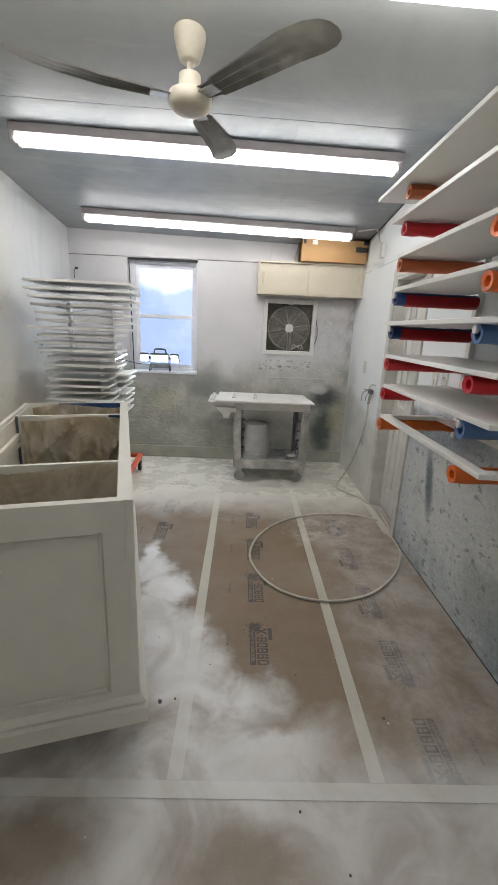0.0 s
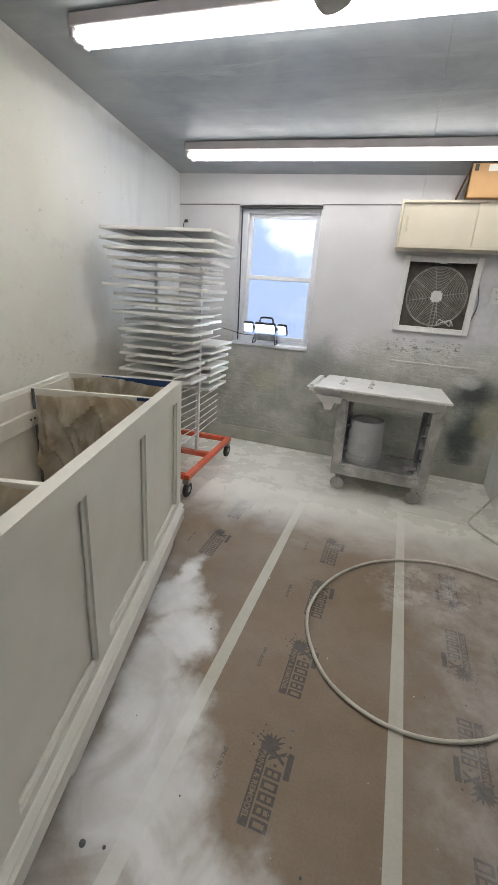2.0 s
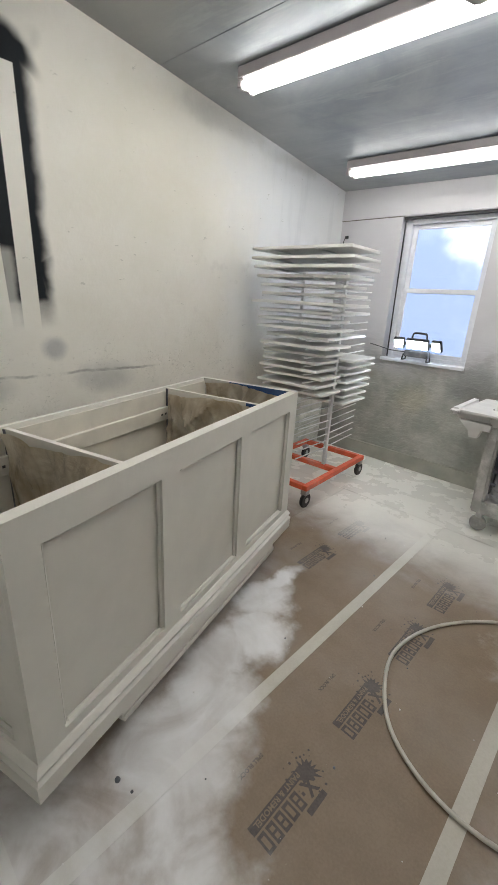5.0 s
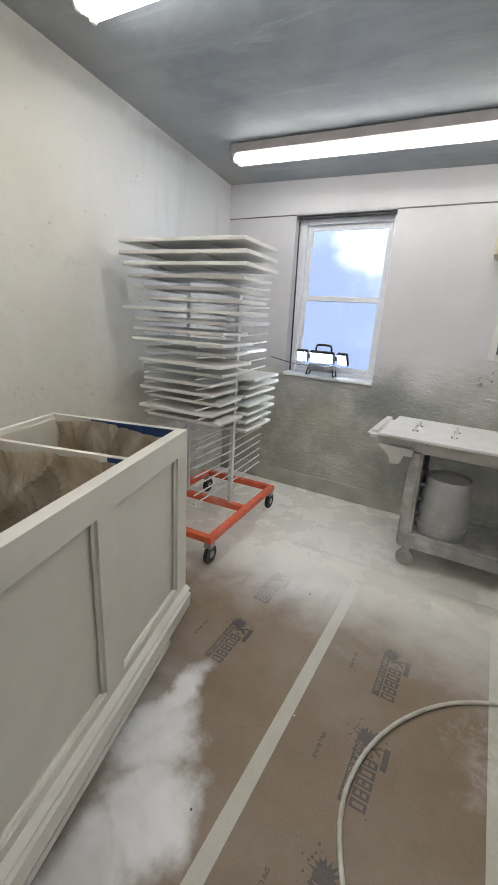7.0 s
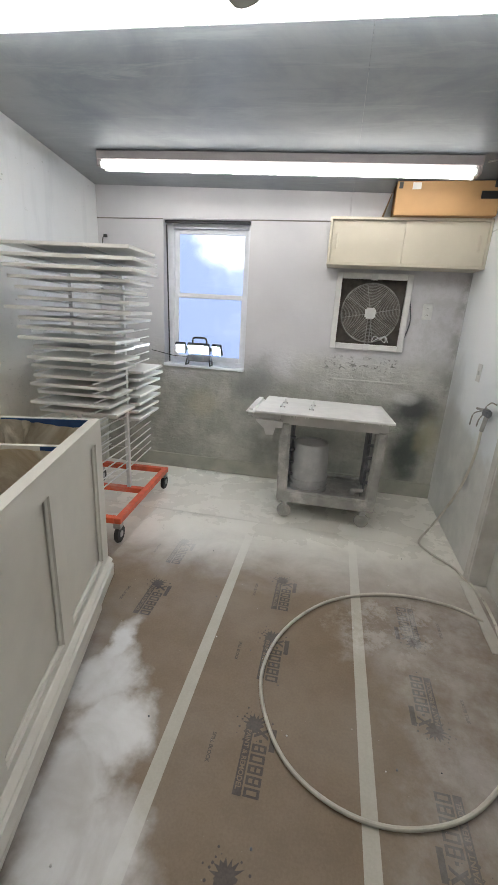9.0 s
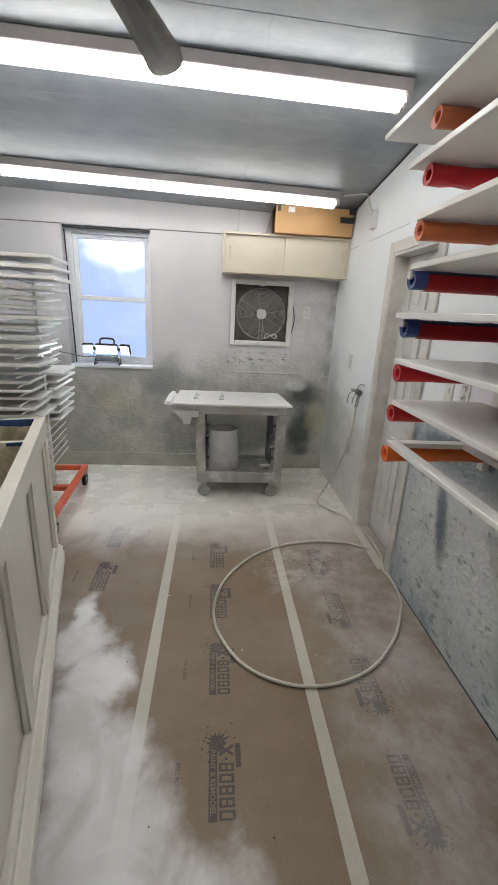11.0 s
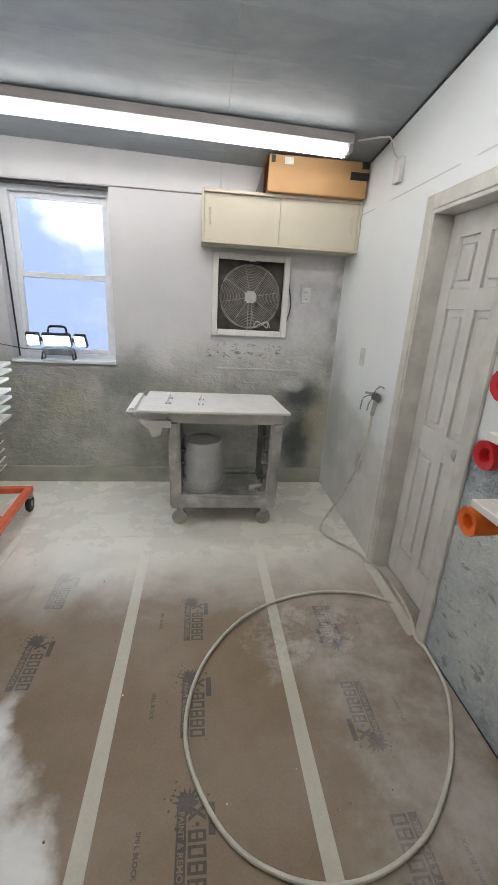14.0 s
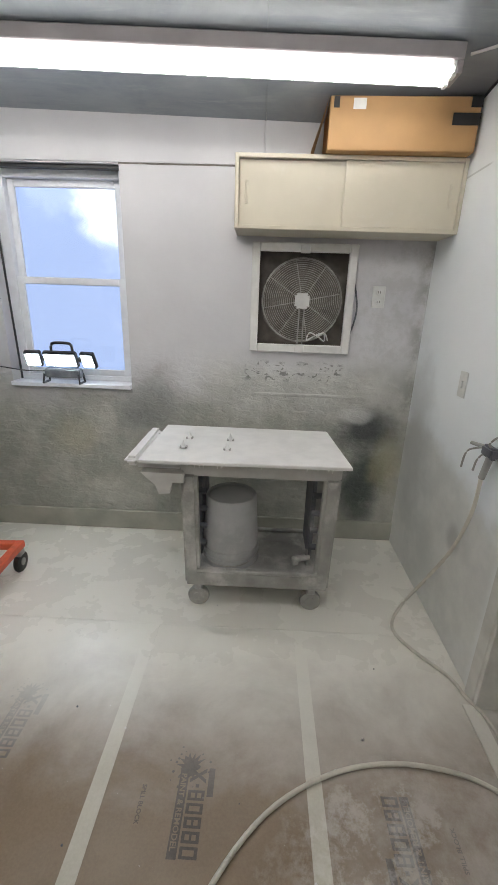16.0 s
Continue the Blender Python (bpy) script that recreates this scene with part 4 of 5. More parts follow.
for k in range(26):
    px = 0.02 + 0.9 * rng.random()
    if rng.random() < 0.45:
        px = 0.05 + 0.35 * rng.random()
    l = 0.006 + 0.016 * rng.random()
    d = part("drip", rod(B(), (px, 4.083 + 0.014 * px, 0.82), (px, 4.083 + 0.014 * px, 0.82 - l), 0.003, 0.001, 5), BENCH, bpy.data.objects["bench_board"])

bk = thing("bucket", "grey oversprayed plastic bucket standing upside down on the cart", "bucket", pose(0.42, 4.32, 0.2155))
part("pail", lathe(B(), [(0.150, 0.0), (0.150, 0.05), (0.146, 0.052), (0.146, 0.075), (0.15, 0.077), (0.15, 0.087), (0.145, 0.09), (0.130, 0.35), (0.124, 0.362), (0.118, 0.36), (0.112, 0.35), (0.02, 0.352)], 36), BUCKET, bk, smooth=True)
part("bail", pipe(B(), [(0.156 * math.cos(a), -abs(0.156 * math.sin(a)), 0.065 - 0.04 * abs(math.sin(a))) for a in [math.pi * i / 16 for i in range(17)]], 0.003, 6), WIRE, bk)
rng = random.Random(9)
rag = B()
grid = [[rag.verts.new((0.60 + 0.035 * i, 4.18 + 0.04 * j, 0.222 + 0.03 * abs(noise.noise(Vector((i * 0.7, j * 0.6, 2)))) + 0.004)) for j in range(7)] for i in range(7)]
for a, b in zip(grid, grid[1:]):
    for j in range(6):
        rag.faces.new((a[j], a[j + 1], b[j + 1], b[j]))
bmesh.ops.solidify(rag, geom=rag.faces, thickness=0.004)
whole("rag", rag, DUSTY, "crumpled grey oversprayed rag on the cart tray", "rag", smooth=True)
sg = thing("clamp", "small grey oversprayed clamp on the cart tray", "clamp", pose(0.79, 4.24, 0.2155, 0, 0, 20))
part("jaw", box(B(), -0.05, 0.05, -0.015, 0.015, 0.03, 0.06, 0.008), DUSTY, sg)
part("grip", box(B(), -0.05, -0.015, -0.012, 0.012, 0.0, 0.05, 0.006), DUSTY, sg)
part("screw", rod(B(), (0.03, 0, 0.0), (0.03, 0, 0.09), 0.007), STEEL, sg)

# ---- drying rack ----
rack = thing("drying_rack", "white prong drying rack on an orange wheeled base", "drying rack", pose(-0.695, 3.46, 0, 0, 0, 3.5))
RW, RL, bz = 0.62, 0.93, 0.15
for nm, q in (("base_rail", (-0.045, 0, 0, RL)), ("base_rail", (-RW, -RW + 0.045, 0, RL)), ("base_rail", (-RW + 0.045, -0.045, 0, 0.045)), ("base_rail", (-RW + 0.045, -0.045, RL - 0.045, RL)), ("base_rail", (-RW + 0.045, -0.045, 0.46, 0.505))):
    part(nm, box(B(), *q, bz, bz + 0.04, 0.004), ORANGE, rack, "orange painted steel rail")
for xa in (-0.03, -RW + 0.03):
    for ya in (0.03, RL - 0.03):
        c = part("caster", box(B(), xa - 0.025, xa + 0.025, ya - 0.025, ya + 0.025, 0.11, 0.15, 0.004), STEEL, rack)
        part("wheel", lathe(B(), [(0.03, -0.014), (0.055, -0.013), (0.062, 0), (0.055, 0.013), (0.03, 0.014)], 24, (xa, ya + 0.01, 0.062), Matrix.Rotation(radians(90), 4, "Y")), RUBBER, c, "black rubber wheel", True)
        part("wheel_hub", lathe(B(), [(0.022, -0.017), (0.022, 0.017)], 14, (xa, ya + 0.01, 0.062), Matrix.Rotation(radians(90), 4, "Y")), STEEL, c, smooth=True)
POSTX = (-0.15, -0.50)
LEVELS = 26
z_of = lambda k: 0.34 + 0.0566 * k
for px in POSTX:
    part("post", box(B(), px - 0.014, px + 0.014, 0.468, 0.498, bz + 0.04, z_of(LEVELS - 1) + 0.03, 0.003), RODW, rack)
    for k in range(LEVELS):
        for s in (-1, 1):
            y0 = 0.483 + s * 0.013
            part("prong", rod(B(), (px, y0, z_of(k)), (px, y0 + s * 0.43, z_of(k) + 0.012), 0.0048, n=6), RODW, rack)
rng = random.Random(12)


def rack_panel(k, y0, y1, xa, xb):
    bm = box(B(), xa, xb, y0, y1, 0, 0.019, 0.003)
    p = whole("cabinet_door_panel", bm, PANELW, "white sprayed cabinet panel drying on the rack", "panel", "panels on the drying rack")
    p.matrix_basis = pose(-0.695, 3.46, z_of(k) + 0.0125, 0, 0, 3.5 + rng.uniform(-0.8, 0.8))
    return p


for k in range(8, LEVELS):
    lo, hi, front = (-0.67, 0.13, 0.09) if k >= 23 else (-0.65, 0.07, 0.11) if k >= 19 else (-0.62, -0.02, 0.13) if k >= 14 else (-0.60, -0.07, 0.17)
    rack_panel(k, front + rng.uniform(-0.04, 0.04), 0.455, lo + rng.uniform(-0.05, 0.03), hi + rng.uniform(-0.05, 0.02))
for k in list(range(6, 13)) + [15, 18]:
    small = k >= 14
    rack_panel(k, 0.515, 0.80 + rng.uniform(-0.06, 0.06) if small else 0.95 + rng.uniform(-0.04, 0.06), -0.62 + rng.uniform(-0.05, 0.05), (-0.08 if small else -0.06) + rng.uniform(-0.03, 0.04))

# ---- island cabinet ----
isl = thing("island_cabinet", "freshly sprayed off-white island cabinet without a top, with recessed panels", "cabinet", pose(-0.055, 1.385, 0, 0, 0, 15.65))
CL, CW, CZ0, CZ = 1.66, 0.622, 0.155, 0.985
bm = B()
tk = 0.045


def shaker(bm, along, n, length, face, out, stile=0.09, mid=0.093, top=0.092):
    """Frame of stiles and rails on one face, and the recessed panel rectangles."""
    rects = []
    w = (length - 2 * stile - (n - 1) * mid) / n
    f0, f1 = sorted((face, face - out * 0.022))
    def bx(a0, a1, z0, z1):
        if along == "y":
            box(bm, f0, f1, a0, a1, z0, z1)
        else:
            box(bm, a0, a1, f0, f1, z0, z1)
    zb, zt = 0.292, CZ - top
    bx(0, length, zt, CZ)
    bx(0, length, CZ0, zb)
    bx(0, stile, zb, zt)
    bx(length - stile, length, zb, zt)
    for i in range(n):
        a = stile + i * (w + mid)
        rects.append((a, a + w, zb, zt))
        if i < n - 1:
            bx(a + w, a + w + mid, zb, zt)
    return rects


right = shaker(bm, "y", 3, CL, 0.0, 1)
part("side_frame", bm, CAB, isl)
bm = B()
for v in (0,):
    ends = []
    w = CW - 0.04
    zb, zt, st = 0.285, CZ - 0.10, 0.092
    for q in ((-CW + 0.0, -0.0225, zt, CZ), (-CW, -0.0225, CZ0, zb), (-CW, -CW + st, zb, zt), (-st - 0.0, -0.0225, zb, zt)):
        box(bm, q[0], q[1], 0.0, 0.022, q[2], q[3])
part("end_frame", bm, CAB, isl)
for a0, a1, zb, zt in right:
    p = part("recessed_panel", box(B(), -0.045, -0.0215, a0 - 0.005, a1 + 0.005, zb - 0.005, zt + 0.005), CAB, isl)
    bm = B()
    for q in ((a0, a0 + 0.012, zb, zt), (a1 - 0.012, a1, zb, zt), (a0 + 0.012, a1 - 0.012, zb, zb + 0.012), (a0 + 0.012, a1 - 0.012, zt - 0.012, zt)):
        box(bm, -0.0216, -0.006, *q, 0.006)
    part("panel_bead", bm, CAB, p)
a0, a1, zb, zt = -CW + 0.092, -0.092, 0.285, CZ - 0.10
p = part("recessed_panel", box(B(), a0 - 0.005, a1 + 0.005, 0.0185, 0.04, zb - 0.005, zt + 0.005), CAB, isl)
bm = B()
for q in ((a0, a0 + 0.012, zb, zt), (a1 - 0.012, a1, zb, zt), (a0 + 0.012, a1 - 0.012, zb, zb + 0.012), (a0 + 0.012, a1 - 0.012, zt - 0.012, zt)):
    box(bm, q[0], q[1], 0.007, 0.0186, q[2], q[3], 0.005)
part("panel_bead", bm, CAB, p)
# carcass walls, floor and dividers
bm = B()
box(bm, -0.046, -0.0224, 0.0224, CL - 0.02, CZ - 0.08, CZ - 0.002)
box(bm, -CW + 0.02, -0.046, 0.0224, 0.036, CZ0 + 0.02, CZ - 0.002)
box(bm, -CW, -CW + 0.02, 0.0202, CL - 0.02, CZ0, CZ - 0.001)
box(bm, -CW, -0.0202, CL - 0.02, CL, CZ0, CZ - 0.001)
part("carcass", bm, CAB, isl)
part("bottom", box(B(), -CW + 0.02, -0.046, 0.036, CL - 0.02, CZ0 + 0.02, CZ0 + 0.038), INNER, isl)
part("inner_back", box(B(), -CW + 0.0203, -CW + 0.026, 0.037, CL - 0.021, CZ0 + 0.04, CZ - 0.02), INNER, isl)
DIV = (0.40, 1.283)
for yd in DIV:
    part("divider", box(B(), -CW + 0.027, -0.047, yd - 0.009, yd + 0.009, CZ0 + 0.039, CZ - 0.004, 0.001), CAB, isl)
for ya, yb in ((0.04, DIV[0] - 0.012), (DIV[0] + 0.012, DIV[1] - 0.012)):
    part("nailer", box(B(), -CW + 0.0265, -CW + 0.046, ya, yb, CZ - 0.17, CZ - 0.10, 0.002), INNER, isl)
    for k in (0.02, 0.05):
        part("pocket_hole", box(B(), -CW + 0.0462, -CW + 0.048, yb - k - 0.012, yb - k, CZ - 0.14, CZ - 0.13, 0.001), DARK, isl)


def film_sheet(xa, xb, y, zb, zt, seed, depth, gather):
    """Wrinkled masking film hanging against a divider."""
    bm = B()
    nx, nz = 60, 40
    grid = []
    for i in range(nx + 1):
        line = []
        for j in range(nz + 1):
            u, v = i / nx, j / nz
            r1 = 1 - abs(noise.noise(Vector((u * 3.2 + v * 2.6, v * 1.2 - u * 0.8, seed)))) * 3.2
            r2 = 1 - abs(noise.noise(Vector((u * 7 - v * 3.5, v * 2 + u * 2, seed + 7)))) * 3.2
            fold, n = max(0, r1) ** 2, max(0, r2) ** 2
            top = zt - 0.02 * (1 - math.cos(6 * u + seed)) * 0.5
            line.append(bm.verts.new((xa + (xb - xa) * u, y - depth * (0.1 + 0.65 * fold + 0.3 * n) * (0.35 + 0.65 * v), top + (zb - top) * v)))
        grid.append(line)
    for a, b in zip(grid, grid[1:]):
        for j in range(nz):
            bm.faces.new((a[j], a[j + 1], b[j + 1], b[j]))
    bmesh.ops.solidify(bm, geom=bm.faces, thickness=0.001)
    return bm


for yd, seed, dep, xa in ((DIV[0] - 0.012, 1.0, 0.07, -CW + 0.045), (DIV[1] - 0.012, 2.4, 0.13, -CW + 0.06), (CL - 0.022, 4.2, 0.12, -CW + 0.05)):
    part("masking_film", film_sheet(xa, -0.05, yd, CZ0 + 0.06, CZ - 0.008, seed, dep, 0.6), FILM, isl, "wrinkled brown masking film", True)
part("masking_tape", box(B(), -CW + 0.2, -0.048, CL - 0.0235, CL - 0.0205, CZ - 0.05, CZ - 0.003), BLUET, isl, "blue masking tape strip")
part("masking_tape", box(B(), -0.11, -0.048, DIV[1] - 0.0125, DIV[1] - 0.0095, CZ - 0.07, CZ - 0.006), BLUET, isl, "blue masking tape strip")
for yd in DIV:
    part("edge_strip", box(B(), -CW + 0.028, -CW + 0.041, yd - 0.0125, yd - 0.0095, CZ - 0.5, CZ - 0.006), DUSTD, isl, "dark edge strip")
# base moulding
bm = B()
pr = [(0.0, 0.0), (0.024, 0.0), (0.026, 0.062), (0.013, 0.068), (0.013, 0.078), (0.021, 0.083), (0.021, 0.088), (0.006, 0.101), (0.0, 0.103)]
path = [(-CW, 0.0), (0.0, 0.0), (0.0, CL)]
nrm = [(0, -1), (1, -1), (1, 0)]
rings = [[bm.verts.new((x + nx_ * o_, y + ny_ * o_, CZ0 + 0.002 + z_)) for o_, z_ in pr] for (x, y), (nx_, ny_) in zip(path, nrm)]
for a, b in zip(rings, rings[1:]):
    for j in range(len(pr)):
        bm.faces.new((a[j], a[(j + 1) % len(pr)], b[(j + 1) % len(pr)], b[j]))
bm.faces.new(rings[0][::-1]), bm.faces.new(rings[-1])
part("base_moulding", bm, CAB, isl)
bm = B()
box(bm, -0.032, -0.006, 0.30, 1.50, 0.066, CZ0 + 0.018, 0.003)
box(bm, -0.006, 0.001, 0.30, 1.50, 0.066, 0.092, 0.003)
part("toe_board", bm, CAB, isl)
for yy in (0.36, 1.46):
    part("support_block", box(B(), -CW + 0.06, -0.034, yy, yy + 0.06, 0.0, CZ0 + 0.019, 0.003), INNER, isl)

# ---- lumber rack with wrapped arms and boards ----
lr = thing("lumber_rack", "wall-mounted lumber rack with arms wrapped in coloured plastic", "lumber rack")
ARMZ = [2.15, 1.99, 1.826, 1.669, 1.506, 1.343, 1.188, 1.024]
FAR = [2, 1, 2, 3, 3, 1, 1, 0]
NEARC = [2, 1, 0, 0, 4, 1, 4, 0]
for yy, cols in ((2.42, FAR), (1.61, NEARC)):
    part("upright", box(B(), XE - 0.03, XE, yy - 0.02, yy + 0.02, 0.96, 2.26, 0.003), WHITE, lr)
    for z, c in zip(ARMZ, cols):
        bm = B()
        rg = random.Random(int(z * 1000) + int(yy * 100))
        n = 14
        rings = []
        for i in range(10):
            x = 1.015 + (XE - 0.032 - 1.015) * i / 9
            ring = []
            for j in range(n):
                a = 2 * math.pi * j / n
                r = 0.034 * (1 + 0.07 * rg.uniform(-1, 1) + 0.05 * math.sin(2 * a + i * 0.4))
                ring.append(bm.verts.new((x, yy + r * math.cos(a), z + r * math.sin(a) * 0.94)))
            rings.append(ring)
        for a, b in zip(rings, rings[1:]):
            for j in range(n):
                bm.faces.new((a[j], a[(j + 1) % n], b[(j + 1) % n], b[j]))
        inner = [bm.verts.new((1.017 + 0.002 * (j % 2), yy + 0.018 * math.cos(2 * math.pi * j / n), z + 0.018 * math.sin(2 * math.pi * j / n))) for j in range(n)]
        deep = [bm.verts.new((1.04, v.co.y, v.co.z)) for v in inner]
        for j in range(n):
            bm.faces.new((rings[0][j], inner[j], inner[(j + 1) % n], rings[0][(j + 1) % n]))
            bm.faces.new((inner[j], deep[j], deep[(j + 1) % n], inner[(j + 1) % n]))
        bm.faces.new(deep), bm.faces.new(rings[-1])
        names = ("orange", "red", "faded orange", "navy blue", "blue")
        arm = part("arm", bm, FOAM[c], lr, names[c] + " plastic-wrapped arm", True)
        if c == 3:
            bm = B()
            rows2 = [[bm.verts.new((1.06 + 0.37 * i / 5, yy + 0.0375 * math.cos(a), z + 0.0365 * math.sin(a))) for a in [radians(150 + 17 * j) for j in range(8)]] for i in range(6)]
            for a, b in zip(rows2, rows2[1:]):
                for j in range(7):
                    bm.faces.new((a[j], a[j + 1], b[j + 1], b[j]))
            bmesh.ops.solidify(bm, geom=bm.faces, thickness=0.001)
            part("inner_wrap", bm, FOAM[1], arm, "red wrap showing under the blue", True)
        if c < 3:
            continue
        bm = lathe(B(), [(0.009, 0), (0.014, 0.002), (0.014, 0.012), (0.009, 0.014)], 9, (1.009, yy + 0.012, z + 0.016), Matrix.Rotation(radians(90), 4, "Y"))
        part("torn_end", bm, PAPER if c in (0, 1) else PLATE, arm, "pale torn end of the wrap")
FARY = [2.73, 2.50, 2.445, 2.435, 2.47, 2.435, 2.43, 2.43]
NEARY = [1.20, 1.42, 1.45, 1.49, 1.47, 1.45, 1.45, 1.46]
FRONT = [0.965, 0.98, 1.01, 1.012, 1.0, 1.01, 1.018, 1.022]
BACK = [1.40, 1.40, 1.40, 1.40, 1.40, 1.38, 1.38, 1.36]
for i, z in enumerate(ARMZ):
    fy_ = FARY[i]
    bm = box(B(), FRONT[i], BACK[i], NEARY[i], fy_, z + 0.034, z + 0.053, 0.002)
    if i == 7:
        bm.free()
        bm = B()
        q0, q1, za, zb = NEARY[i], fy_, z + 0.034, z + 0.053
        box(bm, FRONT[i], FRONT[i] + 0.045, q0, q1, za, zb, 0.002)
        box(bm, BACK[i] - 0.045, BACK[i], q0, q1, za, zb, 0.002)
        box(bm, FRONT[i] + 0.045, BACK[i] - 0.045, q1 - 0.045, q1, za, zb)
        box(bm, FRONT[i] + 0.045, BACK[i] - 0.045, q0, q0 + 0.045, za, zb)
        whole("face_frame", bm, PANELW, "white painted open face frame resting on the rack arms", "cabinet frame")
        continue
    whole("shelf_board", bm, PANELW, "long white painted board resting on the rack arms", "board", "boards on the lumber rack")

# ---- spray hose and gun ----
pts = [(1.42, 3.92, 0.88), (1.42, 3.93, 0.72), (1.41, 4.0, 0.50), (1.38, 4.12, 0.25), (1.32, 4.17, 0.07), (1.262, 4.12, 0.010), (1.243, 4.03, 0.010), (1.30, 3.92, 0.010), (1.405, 3.79, 0.010), (1.432, 3.70, 0.010), (1.475, 3.60, 0.010), (1.49, 3.42, 0.010), (1.475, 3.22, 0.010), (1.432, 3.08, 0.012)]
loop = [(1.445, 3.0), (1.425, 2.81), (1.34, 2.63), (1.23, 2.475), (1.065, 2.33), (0.85, 2.257), (0.65, 2.28), (0.48, 2.395), (0.37, 2.62), (0.37, 2.83), (0.455, 3.05), (0.62, 3.25), (0.84, 3.375), (1.07, 3.42), (1.29, 3.395), (1.43, 3.32)]
pts += [(x, y, 0.0105) for x, y in loop[:-3]] + [(x, y, 0.012) for x, y in loop[-3:]]
hz = thing("spray_hose", "off-white airless spray hose looped on the floor", "hose")
part("hose", pipe(B(), smooth_line(pts, 6), 0.0078, 9), HOSE, hz, smooth=True)
gun = thing("spray_gun", "grey oversprayed spray gun hanging on the wall", "spray gun", pose(1.425, 3.90, 0.97, 0, 0, 0))
part("body", box(B(), -0.016, 0.016, -0.03, 0.05, 0.0, 0.045, 0.008, 2), DUSTD, gun)
part("grip", rod(B(), (0, 0.0, 0.01), (-0.005, 0.02, -0.09), 0.014, 0.012), DUSTY, gun, smooth=True)
part("nozzle", rod(B(), (0, 0.05, 0.03), (-0.03, 0.10, 0.03), 0.01, 0.007), DUSTY, gun, smooth=True)
part("trigger", pipe(B(), smooth_line([(-0.005, 0.03, 0.015), (-0.022, 0.045, -0.02), (-0.028, 0.05, -0.07)], 6), 0.004, 6), WIRE, gun)
part("trigger_guard", pipe(B(), smooth_line([(-0.005, 0.045, 0.03), (-0.045, 0.085, 0.0), (-0.05, 0.10, -0.075)], 6), 0.004, 6), WIRE, gun)
part("hook", pipe(B(), smooth_line([(0.03, -0.02, 0.08), (0.0, -0.02, 0.09), (-0.02, -0.01, 0.06), (0, 0, 0.04)], 6), 0.004, 6), WIRE, gun)

# ---- floor boards, tape and prints ----
XS = (XW, -0.70, 0.075, 0.785, XE)
YSEAM = (YS, 1.255, 4.045, YN)
for ya, yb in (YSEAM[:2], YSEAM[2:]):
    part("floor_board", box(B(), XW + 0.001, XE - 0.001, ya + 0.001, yb - 0.001, -0.005, 0.0), BOARD, floor)
for xa, xb in zip(XS, XS[1:]):
    for ya, yb in (YSEAM[1:3],):
        part("floor_board", box(B(), xa + 0.001, xb - 0.001, ya + 0.001, yb - 0.001, -0.005, 0.0), BOARD, floor)
for xc, ya, yb in ((-0.70, YS, 1.225), (0.078, 1.285, 4.0), (0.779, 1.285, 4.0)):
    part("tape_strip", box(B(), xc - 0.026, xc + 0.026, ya, yb, 0.0, 0.0012), TAPE, floor, "pale masking tape over a board joint")
for ya in (1.255, 4.045):
    part("tape_strip", box(B(), XW, XE, ya - 0.028, ya + 0.028, 0.0012, 0.0022), TAPE, floor, "pale masking tape over a board joint")


def quad(bm, x0, x1, y0, y1, hole=0.0, skew=0.0):
    """A flat inked rectangle, or a ring of one."""
    def v(x, y):
        return bm.verts.new((x + skew * (y - y0), y, 0))
    if not hole:
        bm.faces.new((v(x0, y0), v(x1, y0), v(x1, y1), v(x0, y1)))
        return
    o = [v(x0, y0), v(x1, y0), v(x1, y1), v(x0, y1)]
    i = [v(x0 + hole, y0 + hole * 1.3), v(x1 - hole, y0 + hole * 1.3), v(x1 - hole, y1 - hole * 1.3), v(x0 + hole, y1 - hole * 1.3)]
    for k in range(4):
        bm.faces.new((o[k], o[(k + 1) % 4], i[(k + 1) % 4], i[k]))


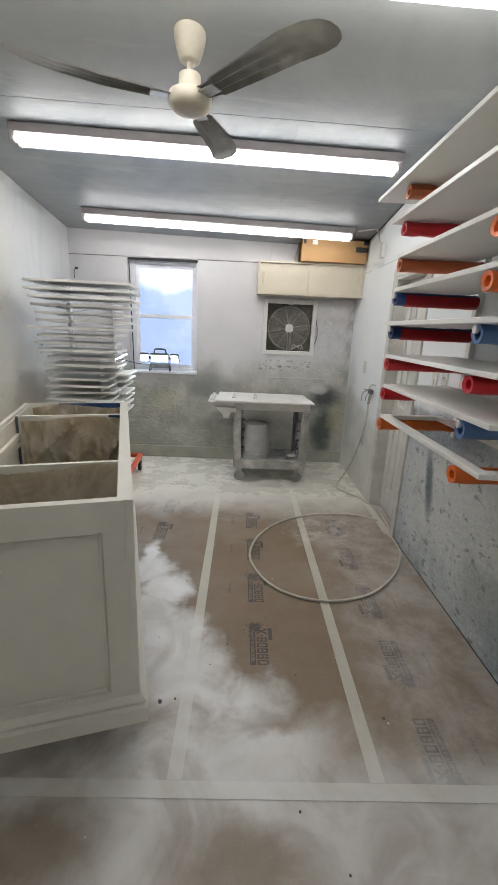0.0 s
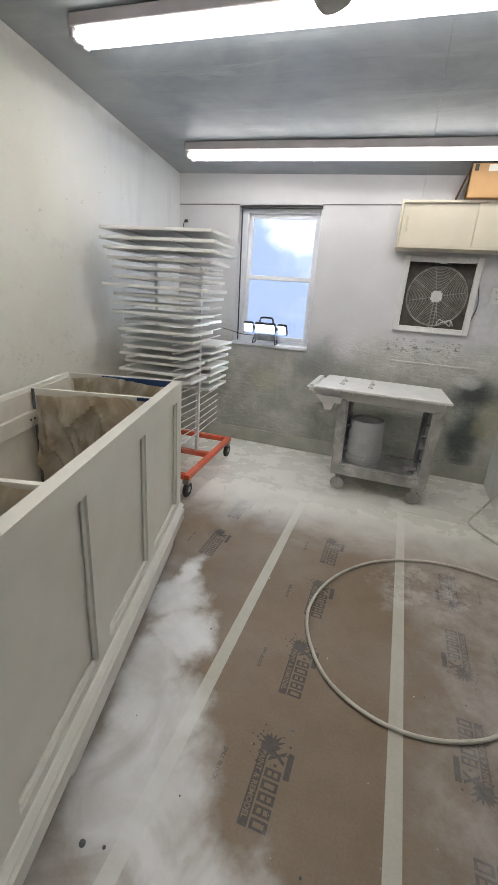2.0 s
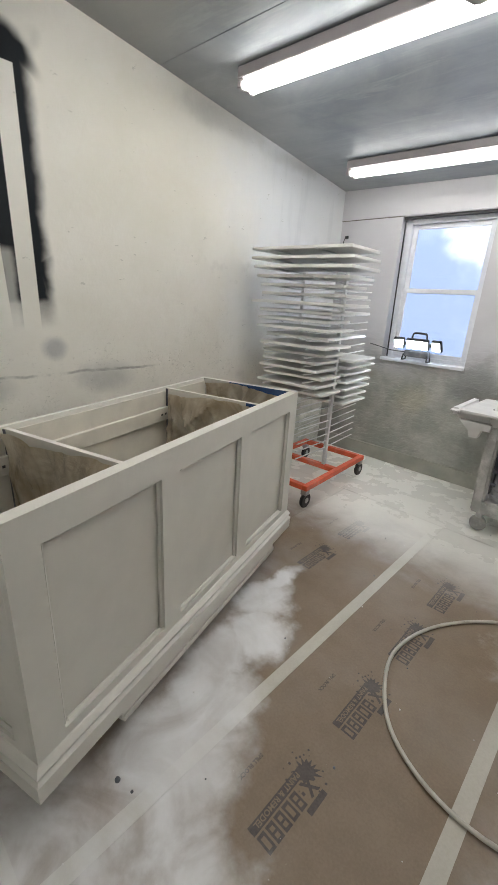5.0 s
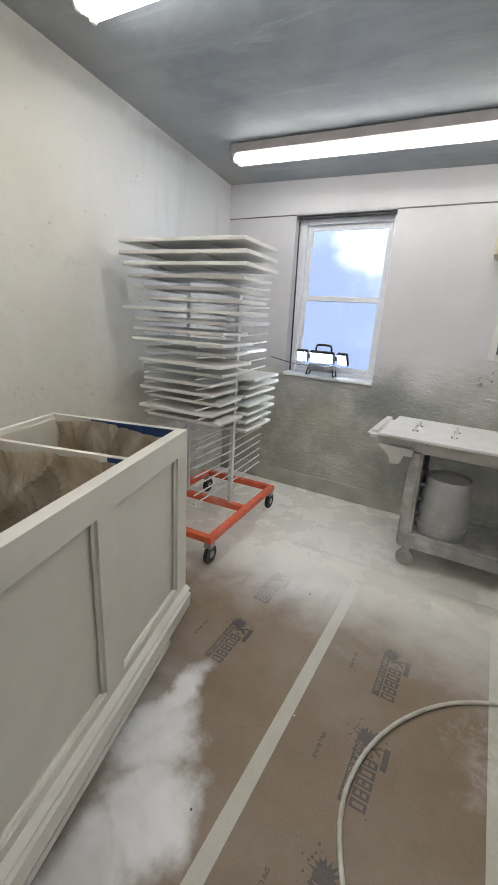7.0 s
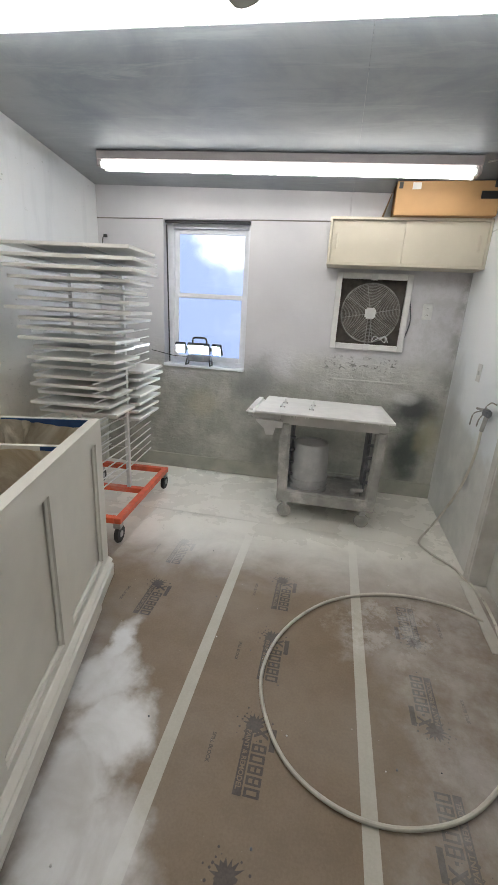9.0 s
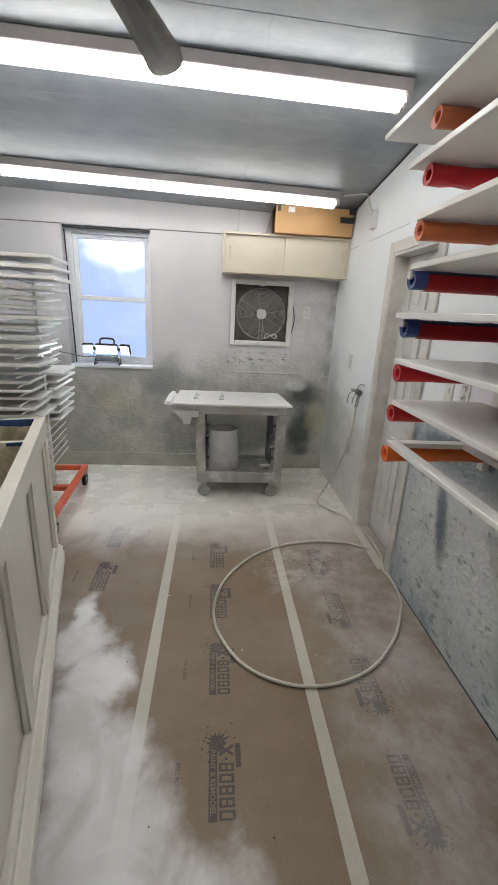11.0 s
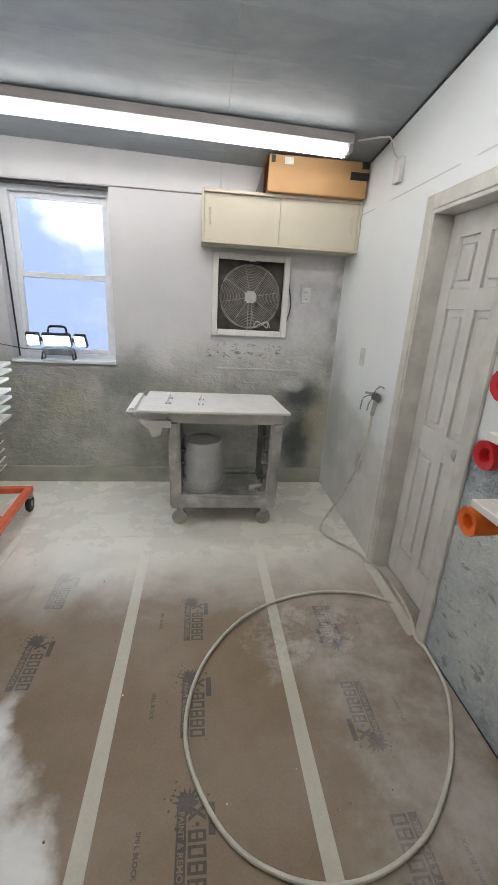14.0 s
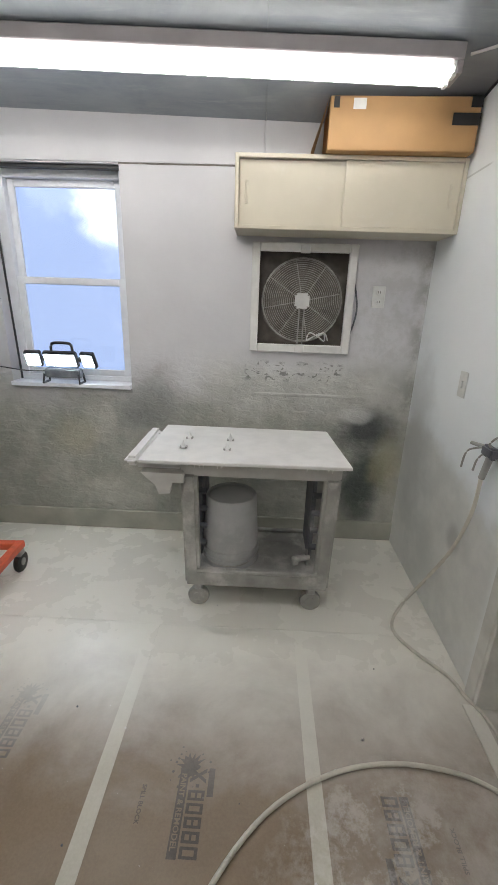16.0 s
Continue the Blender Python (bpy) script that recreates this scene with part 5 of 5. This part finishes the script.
def print_mark(seed):
    rg = random.Random(seed)
    bm = B()
    # caption bar
    quad(bm, 0.03, 0.275, 0.0, 0.029)
    # a row of heavy blocks
    for sx in (1, -1):
        quad(bm, 0.054 - 0.017 * sx - 0.006, 0.054 - 0.017 * sx + 0.006, 0.035, 0.088, 0.0, sx * 0.034 / 0.053)
    quad(bm, 0.080, 0.090, 0.056, 0.067)
    x = 0.098
    for k in range(5):
        quad(bm, x, x + 0.029, 0.035, 0.088, 0.0075)
        if k in (0, 2, 3):
            quad(bm, x + 0.0075, x + 0.0215, 0.058, 0.065)
        x += 0.0365
    quad(bm, 0.03, 0.115, 0.095, 0.115)
    quad(bm, 0.04, 0.045, 0.090, 0.095)
    # ink splash
    n = 30
    ring = []
    for j in range(n):
        a = 2 * math.pi * j / n
        r = 0.03 * rg.uniform(0.75, 1.15) if j % 2 else 0.03 * rg.uniform(0.9, 1.9)
        ring.append(bm.verts.new((0.028 + r * math.cos(a), 0.03 + r * math.sin(a), -0.0001)))
    bm.faces.new(ring)
    for j in range(16):
        a, d, s = rg.uniform(0, 6.28), rg.uniform(0.045, 0.075), rg.uniform(0.002, 0.005)
        cx, cy = 0.028 + d * math.cos(a), 0.03 + d * math.sin(a)
        bm.faces.new([bm.verts.new((cx + s * math.cos(q), cy + s * math.sin(q), 0)) for q in (0.2, 1.3, 2.4, 3.6, 4.8, 5.6)])
    return finish("printed_mark", bm, INK)


def lettering(name, words, size, material):
    """Flat printed words as a mesh."""
    curve = bpy.data.curves.new(name, "FONT")
    curve.body, curve.size, curve.resolution_u = words, size, 2
    curve.offset = 0.0005
    holder = bpy.data.objects.new(name, curve)
    me = bpy.data.meshes.new_from_object(holder)
    bpy.data.objects.remove(holder)
    me.name = name
    me.materials.clear()
    me.materials.append(material)
    return me


CAPTION = lettering("printed_words", "PAINT & REMODEL", 0.0245, BOARD)
SIDE = lettering("printed_words", "SPILL BLOCK", 0.019, INK2)
MARK = print_mark(3)
marks = [(0.345, 2.062, -90), (0.342, 2.512, -90), (0.34, 2.96, -90), (0.335, 3.405, -90)]
marks += [(-0.345, 3.19, -90), (-0.355, 3.64, -90)]
marks += [(1.082, 1.26, 90), (1.082, 1.69, 90), (1.082, 2.13, 90), (1.078, 2.60, 90), (1.078, 3.05, 90)]
for mx, my, rz in marks:
    for me, m in ((MARK, pose(mx, my, 0.0016, 0, 0, rz)), (CAPTION, pose(mx, my, 0.0019, 0, 0, rz) @ pose(0.05, 0.006, 0)), (SIDE, pose(mx, my, 0.0016, 0, 0, rz) @ pose(0.09, -0.115, 0))):
        ob = new(me.name, me)
        ob.parent, ob.matrix_basis = floor, m
rng = random.Random(21)
for k in range(34):
    px, py = rng.uniform(-0.2, 1.2), rng.uniform(0.8, 4.2)
    s = rng.uniform(0.002, 0.005)
    dark = rng.random() < 0.5
    bm = B()
    bmesh.ops.create_icosphere(bm, subdivisions=1, radius=s)
    part("paint_chip", bm, DUSTD if dark else BENCH, floor, at=pose(px, py, s * 0.4))
for px, py, s in ((-0.03, 1.585, 0.009), (0.03, 1.60, 0.005), (0.88, 1.53, 0.006), (0.6, 0.98, 0.006)):
    bm = B()
    bmesh.ops.create_icosphere(bm, subdivisions=2, radius=s)
    for v in bm.verts:
        v.co *= 1 + 0.3 * noise.noise(v.co * 90)
    part("paint_chip", bm, DUSTD, floor, "dark dried paint crumb", at=pose(px, py, s * 0.4))
